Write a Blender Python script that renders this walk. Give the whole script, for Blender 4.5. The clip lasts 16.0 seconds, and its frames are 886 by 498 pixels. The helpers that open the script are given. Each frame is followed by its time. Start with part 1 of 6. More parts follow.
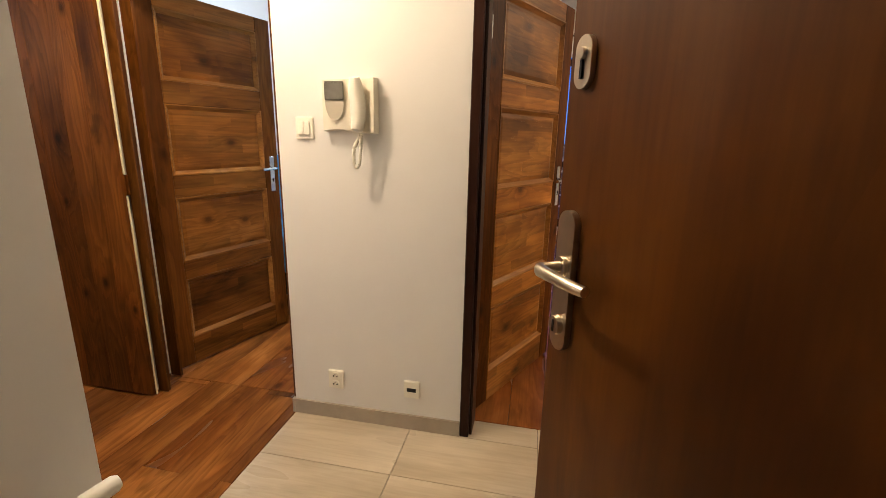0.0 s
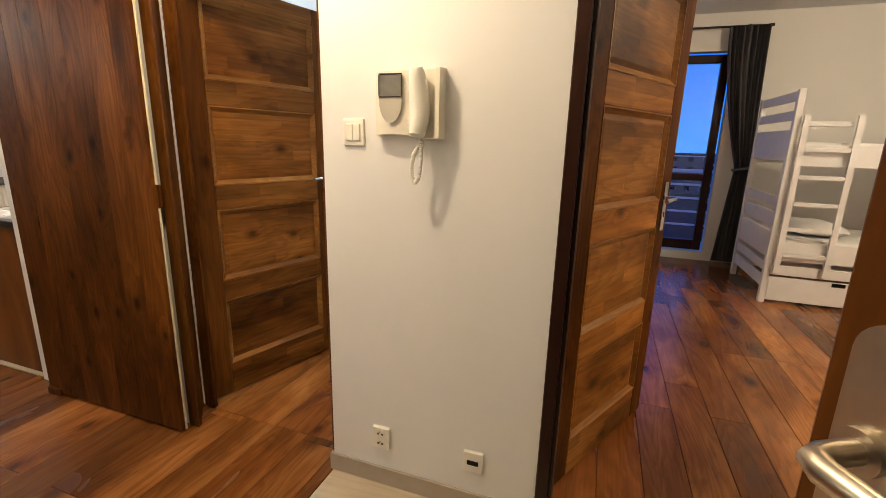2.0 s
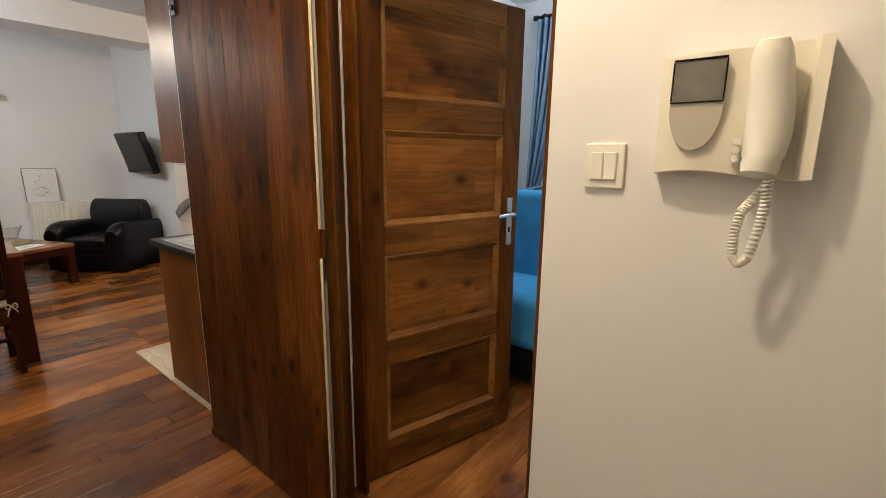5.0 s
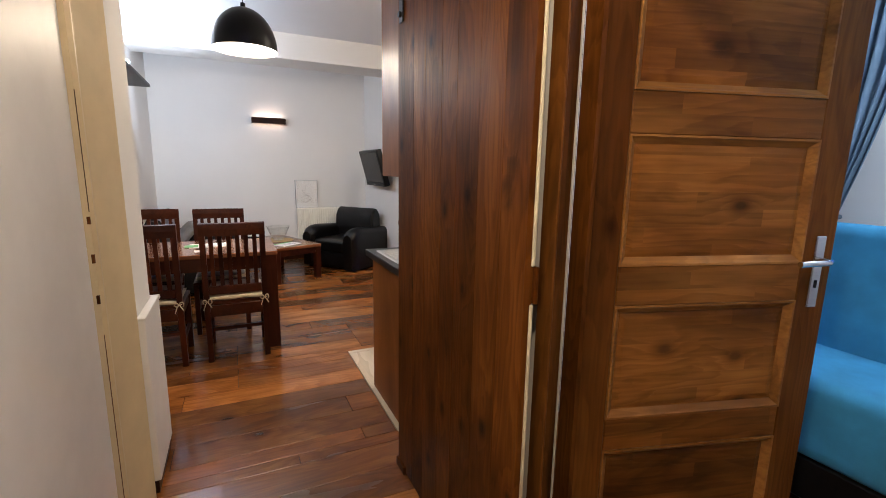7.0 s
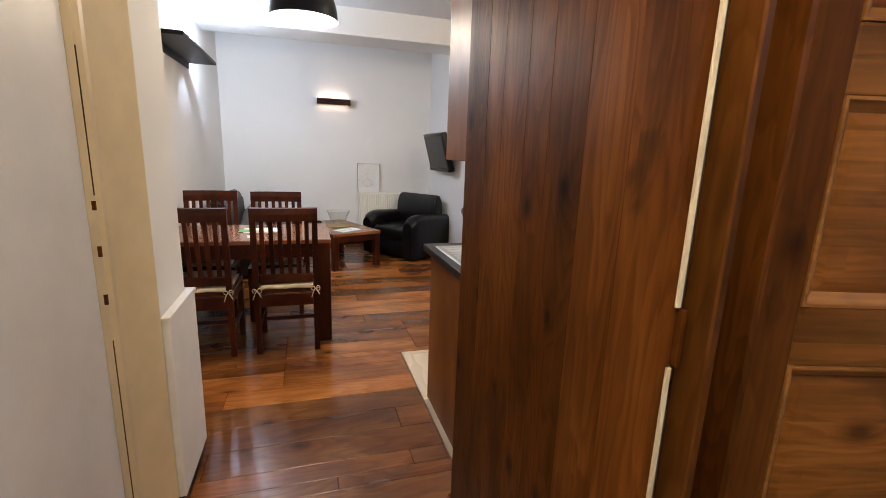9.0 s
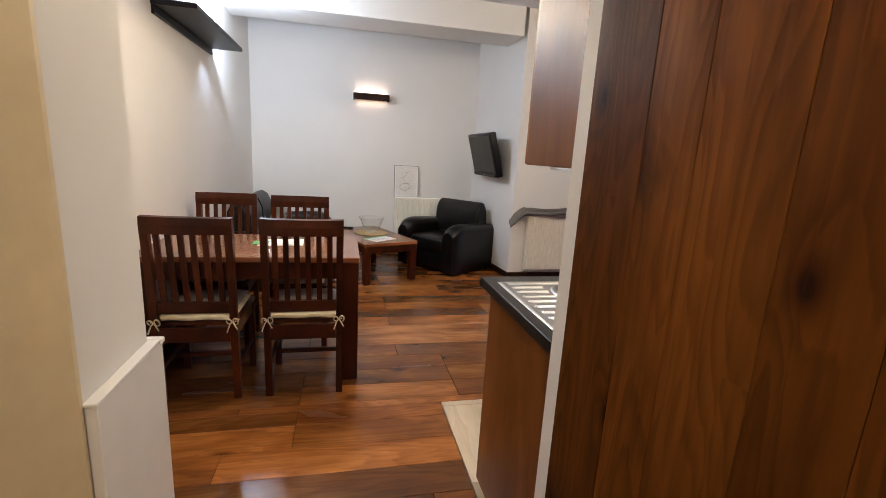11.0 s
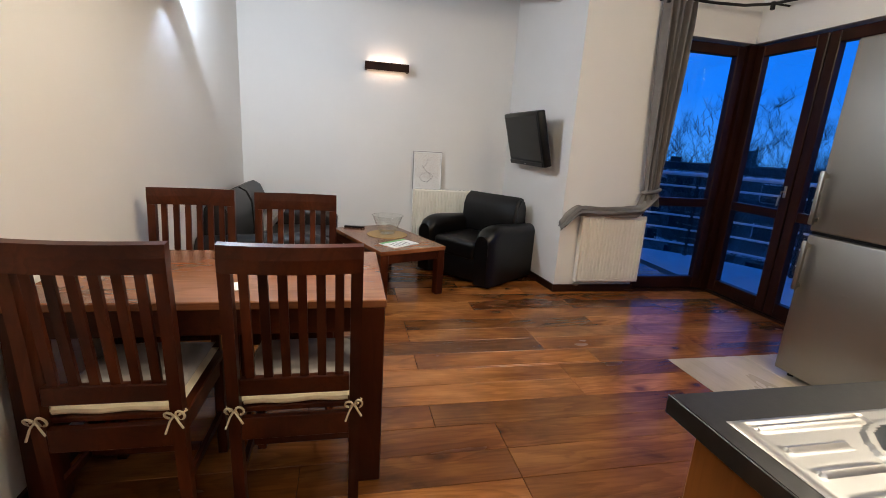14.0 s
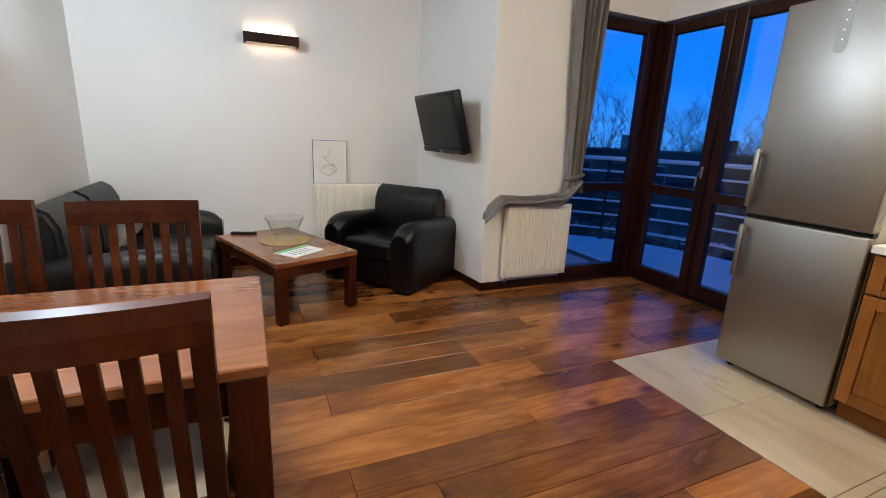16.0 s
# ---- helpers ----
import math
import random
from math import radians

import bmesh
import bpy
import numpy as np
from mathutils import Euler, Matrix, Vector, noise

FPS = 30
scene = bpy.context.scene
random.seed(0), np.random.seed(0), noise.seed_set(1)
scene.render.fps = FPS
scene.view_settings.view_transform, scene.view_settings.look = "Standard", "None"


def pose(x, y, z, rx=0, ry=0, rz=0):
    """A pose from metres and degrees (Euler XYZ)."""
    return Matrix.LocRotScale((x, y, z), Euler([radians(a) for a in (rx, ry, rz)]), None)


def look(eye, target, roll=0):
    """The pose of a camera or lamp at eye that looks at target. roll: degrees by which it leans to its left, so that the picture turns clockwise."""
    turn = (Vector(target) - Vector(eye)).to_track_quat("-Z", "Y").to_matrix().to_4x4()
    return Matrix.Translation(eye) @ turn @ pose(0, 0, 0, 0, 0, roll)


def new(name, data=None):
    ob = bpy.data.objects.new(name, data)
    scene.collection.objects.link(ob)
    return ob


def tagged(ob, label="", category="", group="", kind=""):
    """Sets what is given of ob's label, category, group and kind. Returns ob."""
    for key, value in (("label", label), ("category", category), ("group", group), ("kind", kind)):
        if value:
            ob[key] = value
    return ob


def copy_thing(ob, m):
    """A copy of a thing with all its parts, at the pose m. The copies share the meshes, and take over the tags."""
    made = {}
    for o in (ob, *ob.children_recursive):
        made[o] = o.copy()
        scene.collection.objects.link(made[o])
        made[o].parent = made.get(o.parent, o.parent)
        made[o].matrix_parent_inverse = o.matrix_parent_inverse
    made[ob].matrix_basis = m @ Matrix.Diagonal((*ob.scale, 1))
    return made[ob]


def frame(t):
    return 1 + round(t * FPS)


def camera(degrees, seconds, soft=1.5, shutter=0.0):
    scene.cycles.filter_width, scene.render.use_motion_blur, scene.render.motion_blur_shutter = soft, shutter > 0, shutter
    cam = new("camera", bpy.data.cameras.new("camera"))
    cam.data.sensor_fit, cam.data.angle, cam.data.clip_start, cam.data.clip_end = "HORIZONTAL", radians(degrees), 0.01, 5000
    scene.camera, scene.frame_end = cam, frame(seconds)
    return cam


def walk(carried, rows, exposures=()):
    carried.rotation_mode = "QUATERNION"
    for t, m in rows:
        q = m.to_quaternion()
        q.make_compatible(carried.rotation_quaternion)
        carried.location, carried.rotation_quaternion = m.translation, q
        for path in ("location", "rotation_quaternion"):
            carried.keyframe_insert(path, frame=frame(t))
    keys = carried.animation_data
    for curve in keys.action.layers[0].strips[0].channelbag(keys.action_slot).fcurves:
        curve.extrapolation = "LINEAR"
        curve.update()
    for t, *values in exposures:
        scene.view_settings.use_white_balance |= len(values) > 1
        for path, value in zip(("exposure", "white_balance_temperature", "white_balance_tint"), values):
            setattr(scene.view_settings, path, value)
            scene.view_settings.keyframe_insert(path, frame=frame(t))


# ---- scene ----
cam = camera(89.8, 16.0, soft=0.9)
ROWS = [
    (0.0, 0.191, -0.103, 1.362, 75.88, -1.20, 11.78),
    (0.5, 0.141, -0.017, 1.353, 76.05, -1.42, 12.13),
    (1.0, 0.112, 0.061, 1.349, 76.07, -1.43, 13.41),
    (1.5, 0.070, 0.174, 1.359, 75.89, -1.21, 15.95),
    (2.0, 0.038, 0.310, 1.364, 76.44, -1.48, 19.74),
    (2.5, -0.002, 0.411, 1.380, 77.29, -2.68, 22.28),
    (3.0, -0.062, 0.506, 1.373, 77.24, -2.53, 23.25),
    (3.5, -0.156, 0.610, 1.380, 77.49, -2.40, 22.75),
    (4.0, -0.259, 0.680, 1.369, 78.51, -2.14, 23.42),
    (4.5, -0.355, 0.737, 1.403, 78.27, -1.68, 28.44),
    (5.0, -0.464, 0.768, 1.404, 78.21, -0.62, 38.79),
    (7.5, -0.900, 1.020, 1.393, 79.61, -1.53, 68.14),
    (8.0, -0.989, 1.033, 1.392, 78.93, -1.87, 70.32),
    (8.5, -1.053, 1.059, 1.396, 78.24, -2.05, 71.23),
    (9.0, -1.176, 1.107, 1.382, 77.93, -1.95, 73.21),
    (11.5, -2.014, 1.171, 1.364, 77.89, -3.33, 78.15),
    (12.0, -2.204, 1.177, 1.354, 77.57, -3.26, 78.51),
    (12.5, -2.368, 1.175, 1.356, 77.18, -3.00, 78.73),
    (13.0, -2.545, 1.157, 1.322, 77.12, -4.04, 79.02),
    (13.5, -2.702, 1.145, 1.338, 76.43, -3.88, 79.28),
    (14.0, -2.850, 1.119, 1.332, 76.32, -3.57, 78.39),
    (14.5, -2.976, 1.137, 1.331, 75.85, -3.21, 77.12),
    (15.0, -3.114, 1.166, 1.316, 75.71, -3.00, 75.90),
    (15.5, -3.263, 1.212, 1.319, 75.78, -2.27, 72.86),
    (16.0, -3.358, 1.240, 1.295, 75.71, -2.53, 66.68),
]
EXPOSURES = [(0.0, 0.26, 6500, 14), (0.5, 0.34, 6500, 14), (1.5, 0.28, 6400, 13), (2.5, 0.04, 6500, 10), (4.0, -0.08, 6550, 9), (5.0, -0.24, 6200, 11), (7.5, -0.02, 5950, 15), (9.0, 0.04, 5900, 13), (12.0, -0.06, 6150, 13), (14.0, -0.06, 6050, 11), (15.0, 0.10, 6050, 10), (15.5, 0.14, 6050, 9), (16.0, 0.10, 6000, 8)]
walk(cam, [(t, pose(x, y, z, rx, ry, rz)) for t, x, y, z, rx, ry, rz in ROWS], EXPOSURES)

# world: clear dusk sky
world = bpy.data.worlds.new("dusk")
scene.world = world
world.use_nodes = True
wn, wl = world.node_tree.nodes, world.node_tree.links
bg = wn["Background"]
wtc = wn.new("ShaderNodeTexCoord")
wsep = wn.new("ShaderNodeSeparateXYZ")
wramp = wn.new("ShaderNodeValToRGB")
wl.new(wtc.outputs["Generated"], wsep.inputs[0])
wl.new(wsep.outputs["Z"], wramp.inputs[0])
wl.new(wramp.outputs[0], bg.inputs["Color"])
wramp.color_ramp.elements[0].position, wramp.color_ramp.elements[0].color = 0.0, (0.06, 0.30, 0.88, 1)
wramp.color_ramp.elements[1].position, wramp.color_ramp.elements[1].color = 0.6, (0.012, 0.12, 0.55, 1)
e = wramp.color_ramp.elements.new(0.12)
e.color = (0.015, 0.20, 0.90, 1)
bg.inputs["Strength"].default_value = 1.1


def lamp(name, kind, m, energy, color, size=0.1, spot=None):
    data = bpy.data.lights.new(name, kind)
    data.energy, data.color = energy, color
    if kind == "AREA":
        data.size = size
    else:
        data.shadow_soft_size = size
    if spot:
        data.spot_size, data.spot_blend = radians(spot), 0.6
    ob = new(name, data)
    ob.matrix_basis = m
    return ob


WARM, NEUTRAL, COOL = (1.0, 0.80, 0.54), (1.0, 0.94, 0.88), (0.78, 0.89, 1.0)
lamp("hall_light", "POINT", pose(-0.98, 1.10, 2.42), 46, WARM, 0.045)
lamp("pendant_light", "POINT", pose(-4.45, 1.12, 2.262), 185, (1.0, 0.80, 0.53), 0.05)
lamp("wall_lamp_light_up", "AREA", look((-7.86, 1.50, 2.085), (-7.86, 1.50, 3.0)), 0.5, (1.0, 0.70, 0.52), 0.06)
lamp("wall_lamp_light_down", "AREA", look((-7.86, 1.50, 1.995), (-7.86, 1.50, 0.0)), 0.13, (1.0, 0.66, 0.48), 0.06)
for name, size in (("wall_lamp_light_up", 0.36), ("wall_lamp_light_down", 0.36)):
    data = bpy.data.lights[name]
    data.shape, data.size, data.size_y = "RECTANGLE", 0.05, size
lamp("shelf_light_down", "SPOT", look((-6.02, 0.20, 2.13), (-6.02, 0.10, 0.0)), 6, (0.66, 0.80, 1.0), 0.02, 95)
lamp("shelf_light_up", "POINT", pose(-6.02, 0.24, 2.40), 68, (0.80, 0.90, 1.0), 0.04)
lamp("kitchen_light", "POINT", pose(-3.9, 3.3, 2.62), 70, (1.0, 0.84, 0.60), 0.3)
lamp("under_cabinet_light", "POINT", pose(-3.06, 1.90, 1.344), 1.3, (0.84, 0.90, 1.0), 0.008)
lamp("bedroom_light", "POINT", pose(2.6, 3.1, 2.5), 92, WARM, 0.12)
lamp("small_bedroom_light", "POINT", pose(-1.4, 3.8, 2.45), 40, COOL, 0.12)

# ---- materials ----


def mat(name):
    m = bpy.data.materials.new(name)
    m.use_nodes = True
    return m, m.node_tree.nodes, m.node_tree.links, m.node_tree.nodes["Principled BSDF"]


def coords(n, l, scale, spread=40.0):
    """Object coordinates, moved by each object's own random number, then scaled."""
    tc, info = n.new("ShaderNodeTexCoord"), n.new("ShaderNodeObjectInfo")
    mul, add, mp = n.new("ShaderNodeVectorMath"), n.new("ShaderNodeVectorMath"), n.new("ShaderNodeMapping")
    mul.operation, add.operation = "MULTIPLY", "ADD"
    mul.inputs[1].default_value = (spread, spread * 0.7, spread * 1.3)
    l.new(info.outputs["Random"], mul.inputs[0])
    l.new(tc.outputs["Object"], add.inputs[0])
    l.new(mul.outputs[0], add.inputs[1])
    l.new(add.outputs[0], mp.inputs[0])
    mp.inputs["Scale"].default_value = scale
    return mp, info


def ramp(n, l, source, stops):
    r = n.new("ShaderNodeValToRGB")
    while len(r.color_ramp.elements) < len(stops):
        r.color_ramp.elements.new(0.5)
    for el, (p, c) in zip(r.color_ramp.elements, stops):
        el.position, el.color = p, (*c, 1)
    l.new(source, r.inputs[0])
    return r


def mix(n, l, kind, fac, a, b):
    x = n.new("ShaderNodeMix")
    x.data_type, x.blend_type = "RGBA", kind
    for sock, v in ((x.inputs[0], fac), (x.inputs[6], a), (x.inputs[7], b)):
        if hasattr(v, "is_output"):
            l.new(v, sock)
        else:
            sock.default_value = v if isinstance(v, float) else (*v, 1)
    return x.outputs[2]


def tex_noise(n, l, vec, scale, detail=4.0, rough=0.55, distort=0.0):
    t = n.new("ShaderNodeTexNoise")
    t.inputs["Scale"].default_value, t.inputs["Detail"].default_value = scale, detail
    t.inputs["Roughness"].default_value, t.inputs["Distortion"].default_value = rough, distort
    if vec is not None:
        l.new(vec, t.inputs["Vector"])
    return t.outputs["Fac"]


def bump(n, l, p, height, strength, dist=0.002):
    b = n.new("ShaderNodeBump")
    b.inputs["Strength"].default_value, b.inputs["Distance"].default_value = strength, dist
    l.new(height, b.inputs["Height"])
    l.new(b.outputs[0], p.inputs["Normal"])


def math_node(n, l, op, *values):
    x = n.new("ShaderNodeMath")
    x.operation = op
    for i, v in enumerate(values):
        if hasattr(v, "is_output"):
            l.new(v, x.inputs[i])
        else:
            x.inputs[i].default_value = v
    return x.outputs[0]


def wood(name, dark, mid, light, axis, rough=0.35, vary=0.5, knots=0.6, bumpy=0.25, grain=1.0, coat=0.0, figure=0.45, spec=0.35, staves=None):
    """Sawn wood along an axis: year rings as the level lines of a stretched field, which bend round scattered knots."""
    m, n, l, p = mat(name)

    def along(across, length):
        return coords(n, l, [across if q != axis else length for q in "xyz"])
    broad, info = along(3.2, 1.1)
    shade = tex_noise(n, l, broad.outputs[0], 1.0, 3.0, 0.55, 0.5)
    base = ramp(n, l, shade, ((0.32, dark), (0.5, mid), (0.70, light))).outputs[0]
    # knots: only in some cells
    kc, _ = along(4.2 * grain, 2.6 * grain)
    ksep, kflat = n.new("ShaderNodeSeparateXYZ"), n.new("ShaderNodeCombineXYZ")
    l.new(kc.outputs[0], ksep.inputs[0])
    l.new(ksep.outputs["X"], kflat.inputs["X"])
    l.new(ksep.outputs["Y" if axis == "y" else "Z"], kflat.inputs["Y"])
    v = n.new("ShaderNodeTexVoronoi")
    v.inputs["Scale"].default_value = 1.0
    v.voronoi_dimensions = "2D"
    l.new(kflat.outputs[0], v.inputs["Vector"])
    sep = n.new("ShaderNodeSeparateColor")
    l.new(v.outputs["Color"], sep.inputs[0])
    has = math_node(n, l, "GREATER_THAN", sep.outputs[0], 0.72)
    near = math_node(n, l, "MULTIPLY", ramp(n, l, v.outputs["Distance"], ((0.0, (1, 1, 1)), (0.16, (0.55,) * 3), (0.42, (0, 0, 0)))).outputs[0], has)
    # year rings
    fc, _ = along(4.0 * grain, 0.62 * grain)
    field = tex_noise(n, l, fc.outputs[0], 1.0, 1.6, 0.45, 0.25)
    wob, _ = along(28.0, 5.0)
    wobble = tex_noise(n, l, wob.outputs[0], 1.0, 2.0)
    f1 = math_node(n, l, "MULTIPLY_ADD", field, 17.0, math_node(n, l, "MULTIPLY", near, 1.6))
    f2 = math_node(n, l, "MULTIPLY_ADD", wobble, 1.3, f1)
    if staves:
        # glued staves: each has its own tone, and the grain breaks at the joints
        sc, _ = coords(n, l, (1, 1, 1))
        ssep, sflat, white = n.new("ShaderNodeSeparateXYZ"), n.new("ShaderNodeCombineXYZ"), n.new("ShaderNodeTexWhiteNoise")
        l.new(sc.outputs[0], ssep.inputs[0])
        white.noise_dimensions = "2D"
        row = math_node(n, l, "FLOOR", math_node(n, l, "DIVIDE", ssep.outputs["X" if axis == "z" else "Z"], staves[0]))
        run = math_node(n, l, "ADD", math_node(n, l, "DIVIDE", ssep.outputs["Z" if axis == "z" else "X"], staves[1]), math_node(n, l, "MULTIPLY", row, 0.37))
        l.new(row, sflat.inputs["X"])
        l.new(math_node(n, l, "FLOOR", run), sflat.inputs["Y"])
        l.new(sflat.outputs[0], white.inputs["Vector"])
        f2 = math_node(n, l, "MULTIPLY_ADD", white.outputs["Value"], 9.0, f2)
        base = mix(n, l, "MULTIPLY", 1.0, base, ramp(n, l, white.outputs["Value"], ((0.0, (1 - staves[2] * 1.1,) * 3), (0.5, (1.0, 0.98, 0.96)), (1.0, (1 + staves[2],) * 3))).outputs[0])
    ring = math_node(n, l, "FRACT", f2)
    base = mix(n, l, "MULTIPLY", figure, base, ramp(n, l, ring, ((0.0, (1.10, 1.07, 1.02)), (0.35, (1.0, 0.98, 0.96)), (0.80, (0.62, 0.55, 0.48)), (0.90, (0.70, 0.63, 0.56)), (1.0, (1.10, 1.07, 1.02)))).outputs[0])
    # fine pores
    fine, _ = along(95.0, 5.0)
    g2 = tex_noise(n, l, fine.outputs[0], 1.0, 2.0, 0.5, 0.1)
    base = mix(n, l, "MULTIPLY", 0.38 * min(1.0, bumpy * 6), base, ramp(n, l, g2, ((0.32, (0.5, 0.45, 0.4)), (0.6, (1, 1, 1)))).outputs[0])
    # smoky dark patches
    pc, _ = along(4.2, 1.5)
    patch = tex_noise(n, l, pc.outputs[0], 1.0, 4.0, 0.6, 0.9)
    base = mix(n, l, "MULTIPLY", knots, base, ramp(n, l, patch, ((0.27, (0.22, 0.17, 0.14)), (0.38, (0.85, 0.83, 0.80)), (0.62, (1.1, 1.06, 1.02)))).outputs[0])
    base = mix(n, l, "MULTIPLY", knots, base, ramp(n, l, near, ((0.45, (1, 1, 1)), (0.72, (0.55, 0.46, 0.40)), (0.88, (0.12, 0.08, 0.06)))).outputs[0])
    tone = ramp(n, l, info.outputs["Random"], ((0.0, (1 - vary * 0.6,) * 3), (0.5, (1, 0.97, 0.94)), (1.0, (1 + vary * 0.45, 1 + vary * 0.36, 1 + vary * 0.28)))).outputs[0]
    base = mix(n, l, "MULTIPLY", 1.0, base, tone)
    l.new(base, p.inputs["Base Color"])
    p.inputs["Specular IOR Level"].default_value = spec
    l.new(ramp(n, l, shade, ((0.25, (rough + 0.07,) * 3), (0.75, (rough - 0.03,) * 3))).outputs[0], p.inputs["Roughness"])
    p.inputs["Coat Weight"].default_value = coat
    p.inputs["Coat Roughness"].default_value = 0.2
    bump(n, l, p, math_node(n, l, "ADD", g2, math_node(n, l, "MULTIPLY", ring, 0.6)), bumpy, 0.0012)
    return m


def plain(name, color, rough=0.5, metal=0.0, spots=0.06, scale=8.0, rel=0.0, relscale=160.0, coat=0.0, spec=0.5):
    m, n, l, p = mat(name)
    mp, _ = coords(n, l, (1, 1, 1), 17.0)
    big = tex_noise(n, l, mp.outputs[0], scale, 4.0)
    lo, hi = tuple(c * (1 - spots) for c in color), tuple(min(1.0, c * (1 + spots)) for c in color)
    l.new(ramp(n, l, big, ((0.3, lo), (0.7, hi))).outputs[0], p.inputs["Base Color"])
    p.inputs["Roughness"].default_value, p.inputs["Metallic"].default_value = rough, metal
    p.inputs["Coat Weight"].default_value = coat
    p.inputs["Specular IOR Level"].default_value = spec
    if rel:
        bump(n, l, p, tex_noise(n, l, mp.outputs[0], relscale, 3.0), rel, 0.001)
    return m


def glow(name, color, strength):
    m, n, l, p = mat(name)
    p.inputs["Base Color"].default_value = (*color, 1)
    p.inputs["Emission Color"].default_value = (*color, 1)
    p.inputs["Emission Strength"].default_value = strength
    return m


def glass(name, tint=(1, 1, 1), rough=0.0):
    m = bpy.data.materials.new(name)
    m.use_nodes = True
    n, l = m.node_tree.nodes, m.node_tree.links
    n.remove(n["Principled BSDF"])
    clear, gloss, fres, mx = n.new("ShaderNodeBsdfTransparent"), n.new("ShaderNodeBsdfGlossy"), n.new("ShaderNodeLayerWeight"), n.new("ShaderNodeMixShader")
    clear.inputs["Color"].default_value = (*tint, 1)
    gloss.inputs["Roughness"].default_value = rough
    fres.inputs["Blend"].default_value = 0.5
    power, scaled = n.new("ShaderNodeMath"), n.new("ShaderNodeMath")
    power.operation, scaled.operation = "POWER", "MULTIPLY_ADD"
    power.inputs[1].default_value = 5.0
    scaled.inputs[1].default_value, scaled.inputs[2].default_value = 0.9, 0.045
    l.new(fres.outputs["Facing"], power.inputs[0])
    l.new(power.outputs[0], scaled.inputs[0])
    l.new(scaled.outputs[0], mx.inputs[0])
    l.new(clear.outputs[0], mx.inputs[1])
    l.new(gloss.outputs[0], mx.inputs[2])
    l.new(mx.outputs[0], n["Material Output"].inputs[0])
    return m


M_WALL = plain("white_wall_paint", (0.78, 0.765, 0.735), 0.75, spots=0.02, scale=1.5, rel=0.12, relscale=220)
M_CEIL = plain("ceiling_paint", (0.74, 0.75, 0.76), 0.85, spots=0.02, scale=1.2, rel=0.08, relscale=200)
M_PLANK = wood("walnut_floor", (0.142, 0.0465, 0.0093), (0.252, 0.092, 0.0205), (0.415, 0.176, 0.046), "y", 0.22, 0.75, 0.72, 0.16, 0.9, 0.0, 0.5, 0.45)
M_RAWEDGE = plain("bare_cream_edge", (0.72, 0.62, 0.42), 0.6, spots=0.12, scale=14)
# paler than the rails: lamplight caught on the chamfers, put into the colour
M_MOULD = wood("lamplit_pine_moulding", (0.20, 0.080, 0.014), (0.33, 0.145, 0.030), (0.46, 0.225, 0.058), "x", 0.40, 0.2, 0.5, 0.2, 1.2, 0.0, 0.4, 0.2)
# door_2's yellower pine, lightened further to stand for bedroom lamplight on it
M_DOOR_L = wood("lamplit_stained_pine_level", (0.135, 0.048, 0.008), (0.29, 0.118, 0.022), (0.52, 0.24, 0.055), "x", 0.42, 0.3, 0.75, 0.35, 1.2, 0.0, 0.5, 0.12, (0.052, 0.62, 0.26))
M_GAP = plain("floor_underlay", (0.05, 0.03, 0.015), 0.8)
M_TILE = wood("beige_stone_tile", (0.44, 0.365, 0.26), (0.53, 0.455, 0.34), (0.62, 0.545, 0.43), "x", 0.28, 0.12, 0.2, 0.06, 0.7, 0.0, 0.12, 0.5)
M_SKIRT = plain("grey_beige_skirting", (0.40, 0.34, 0.27), 0.5, spots=0.1)
M_DOOR_V = wood("stained_pine_upright", (0.078, 0.026, 0.0038), (0.130, 0.047, 0.008), (0.20, 0.080, 0.015), "z", 0.45, 0.3, 0.65, 0.25, 1.3, 0.0, 0.5, 0.08)
M_DOOR_H = wood("stained_pine_level", (0.098, 0.033, 0.005), (0.215, 0.085, 0.0150), (0.37, 0.160, 0.034), "x", 0.42, 0.3, 0.75, 0.35, 1.2, 0.0, 0.5, 0.12, (0.052, 0.62, 0.26))
M_BOARD = wood("dark_brown_boards", (0.052, 0.0163, 0.0022), (0.098, 0.0325, 0.0050), (0.170, 0.0620, 0.0105), "z", 0.46, 0.2, 0.85, 0.4, 1.6, 0.0, 0.6, 0.045, (0.045, 4.0, 0.10))
M_FRAME = wood("dark_window_wood", (0.014, 0.0040, 0.002), (0.026, 0.0075, 0.0035), (0.040, 0.0125, 0.006), "z", 0.38, 0.2, 0.2, 0.15, 1.0, 0.0, 0.4, 0.18)
M_ENTRY = wood("varnished_entry_veneer", (0.058, 0.0165, 0.0016), (0.096, 0.0305, 0.0031), (0.140, 0.049, 0.0062), "z", 0.36, 0.1, 0.5, 0.10, 0.8, 0.0, 0.25, 0.16)
# shade darkens M_RED's colour; M_TOP is paler for light reflected on it
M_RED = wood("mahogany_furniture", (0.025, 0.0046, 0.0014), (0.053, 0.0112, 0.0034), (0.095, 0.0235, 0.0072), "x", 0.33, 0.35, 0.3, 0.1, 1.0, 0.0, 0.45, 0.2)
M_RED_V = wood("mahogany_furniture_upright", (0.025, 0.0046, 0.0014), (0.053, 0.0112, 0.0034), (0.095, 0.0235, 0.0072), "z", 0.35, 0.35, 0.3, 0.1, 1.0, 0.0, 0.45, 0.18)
M_TOP = wood("mahogany_top_lit", (0.15, 0.050, 0.018), (0.24, 0.090, 0.035), (0.34, 0.142, 0.058), "y", 0.21, 0.1, 0.35, 0.08, 0.8, 0.3, 0.4)
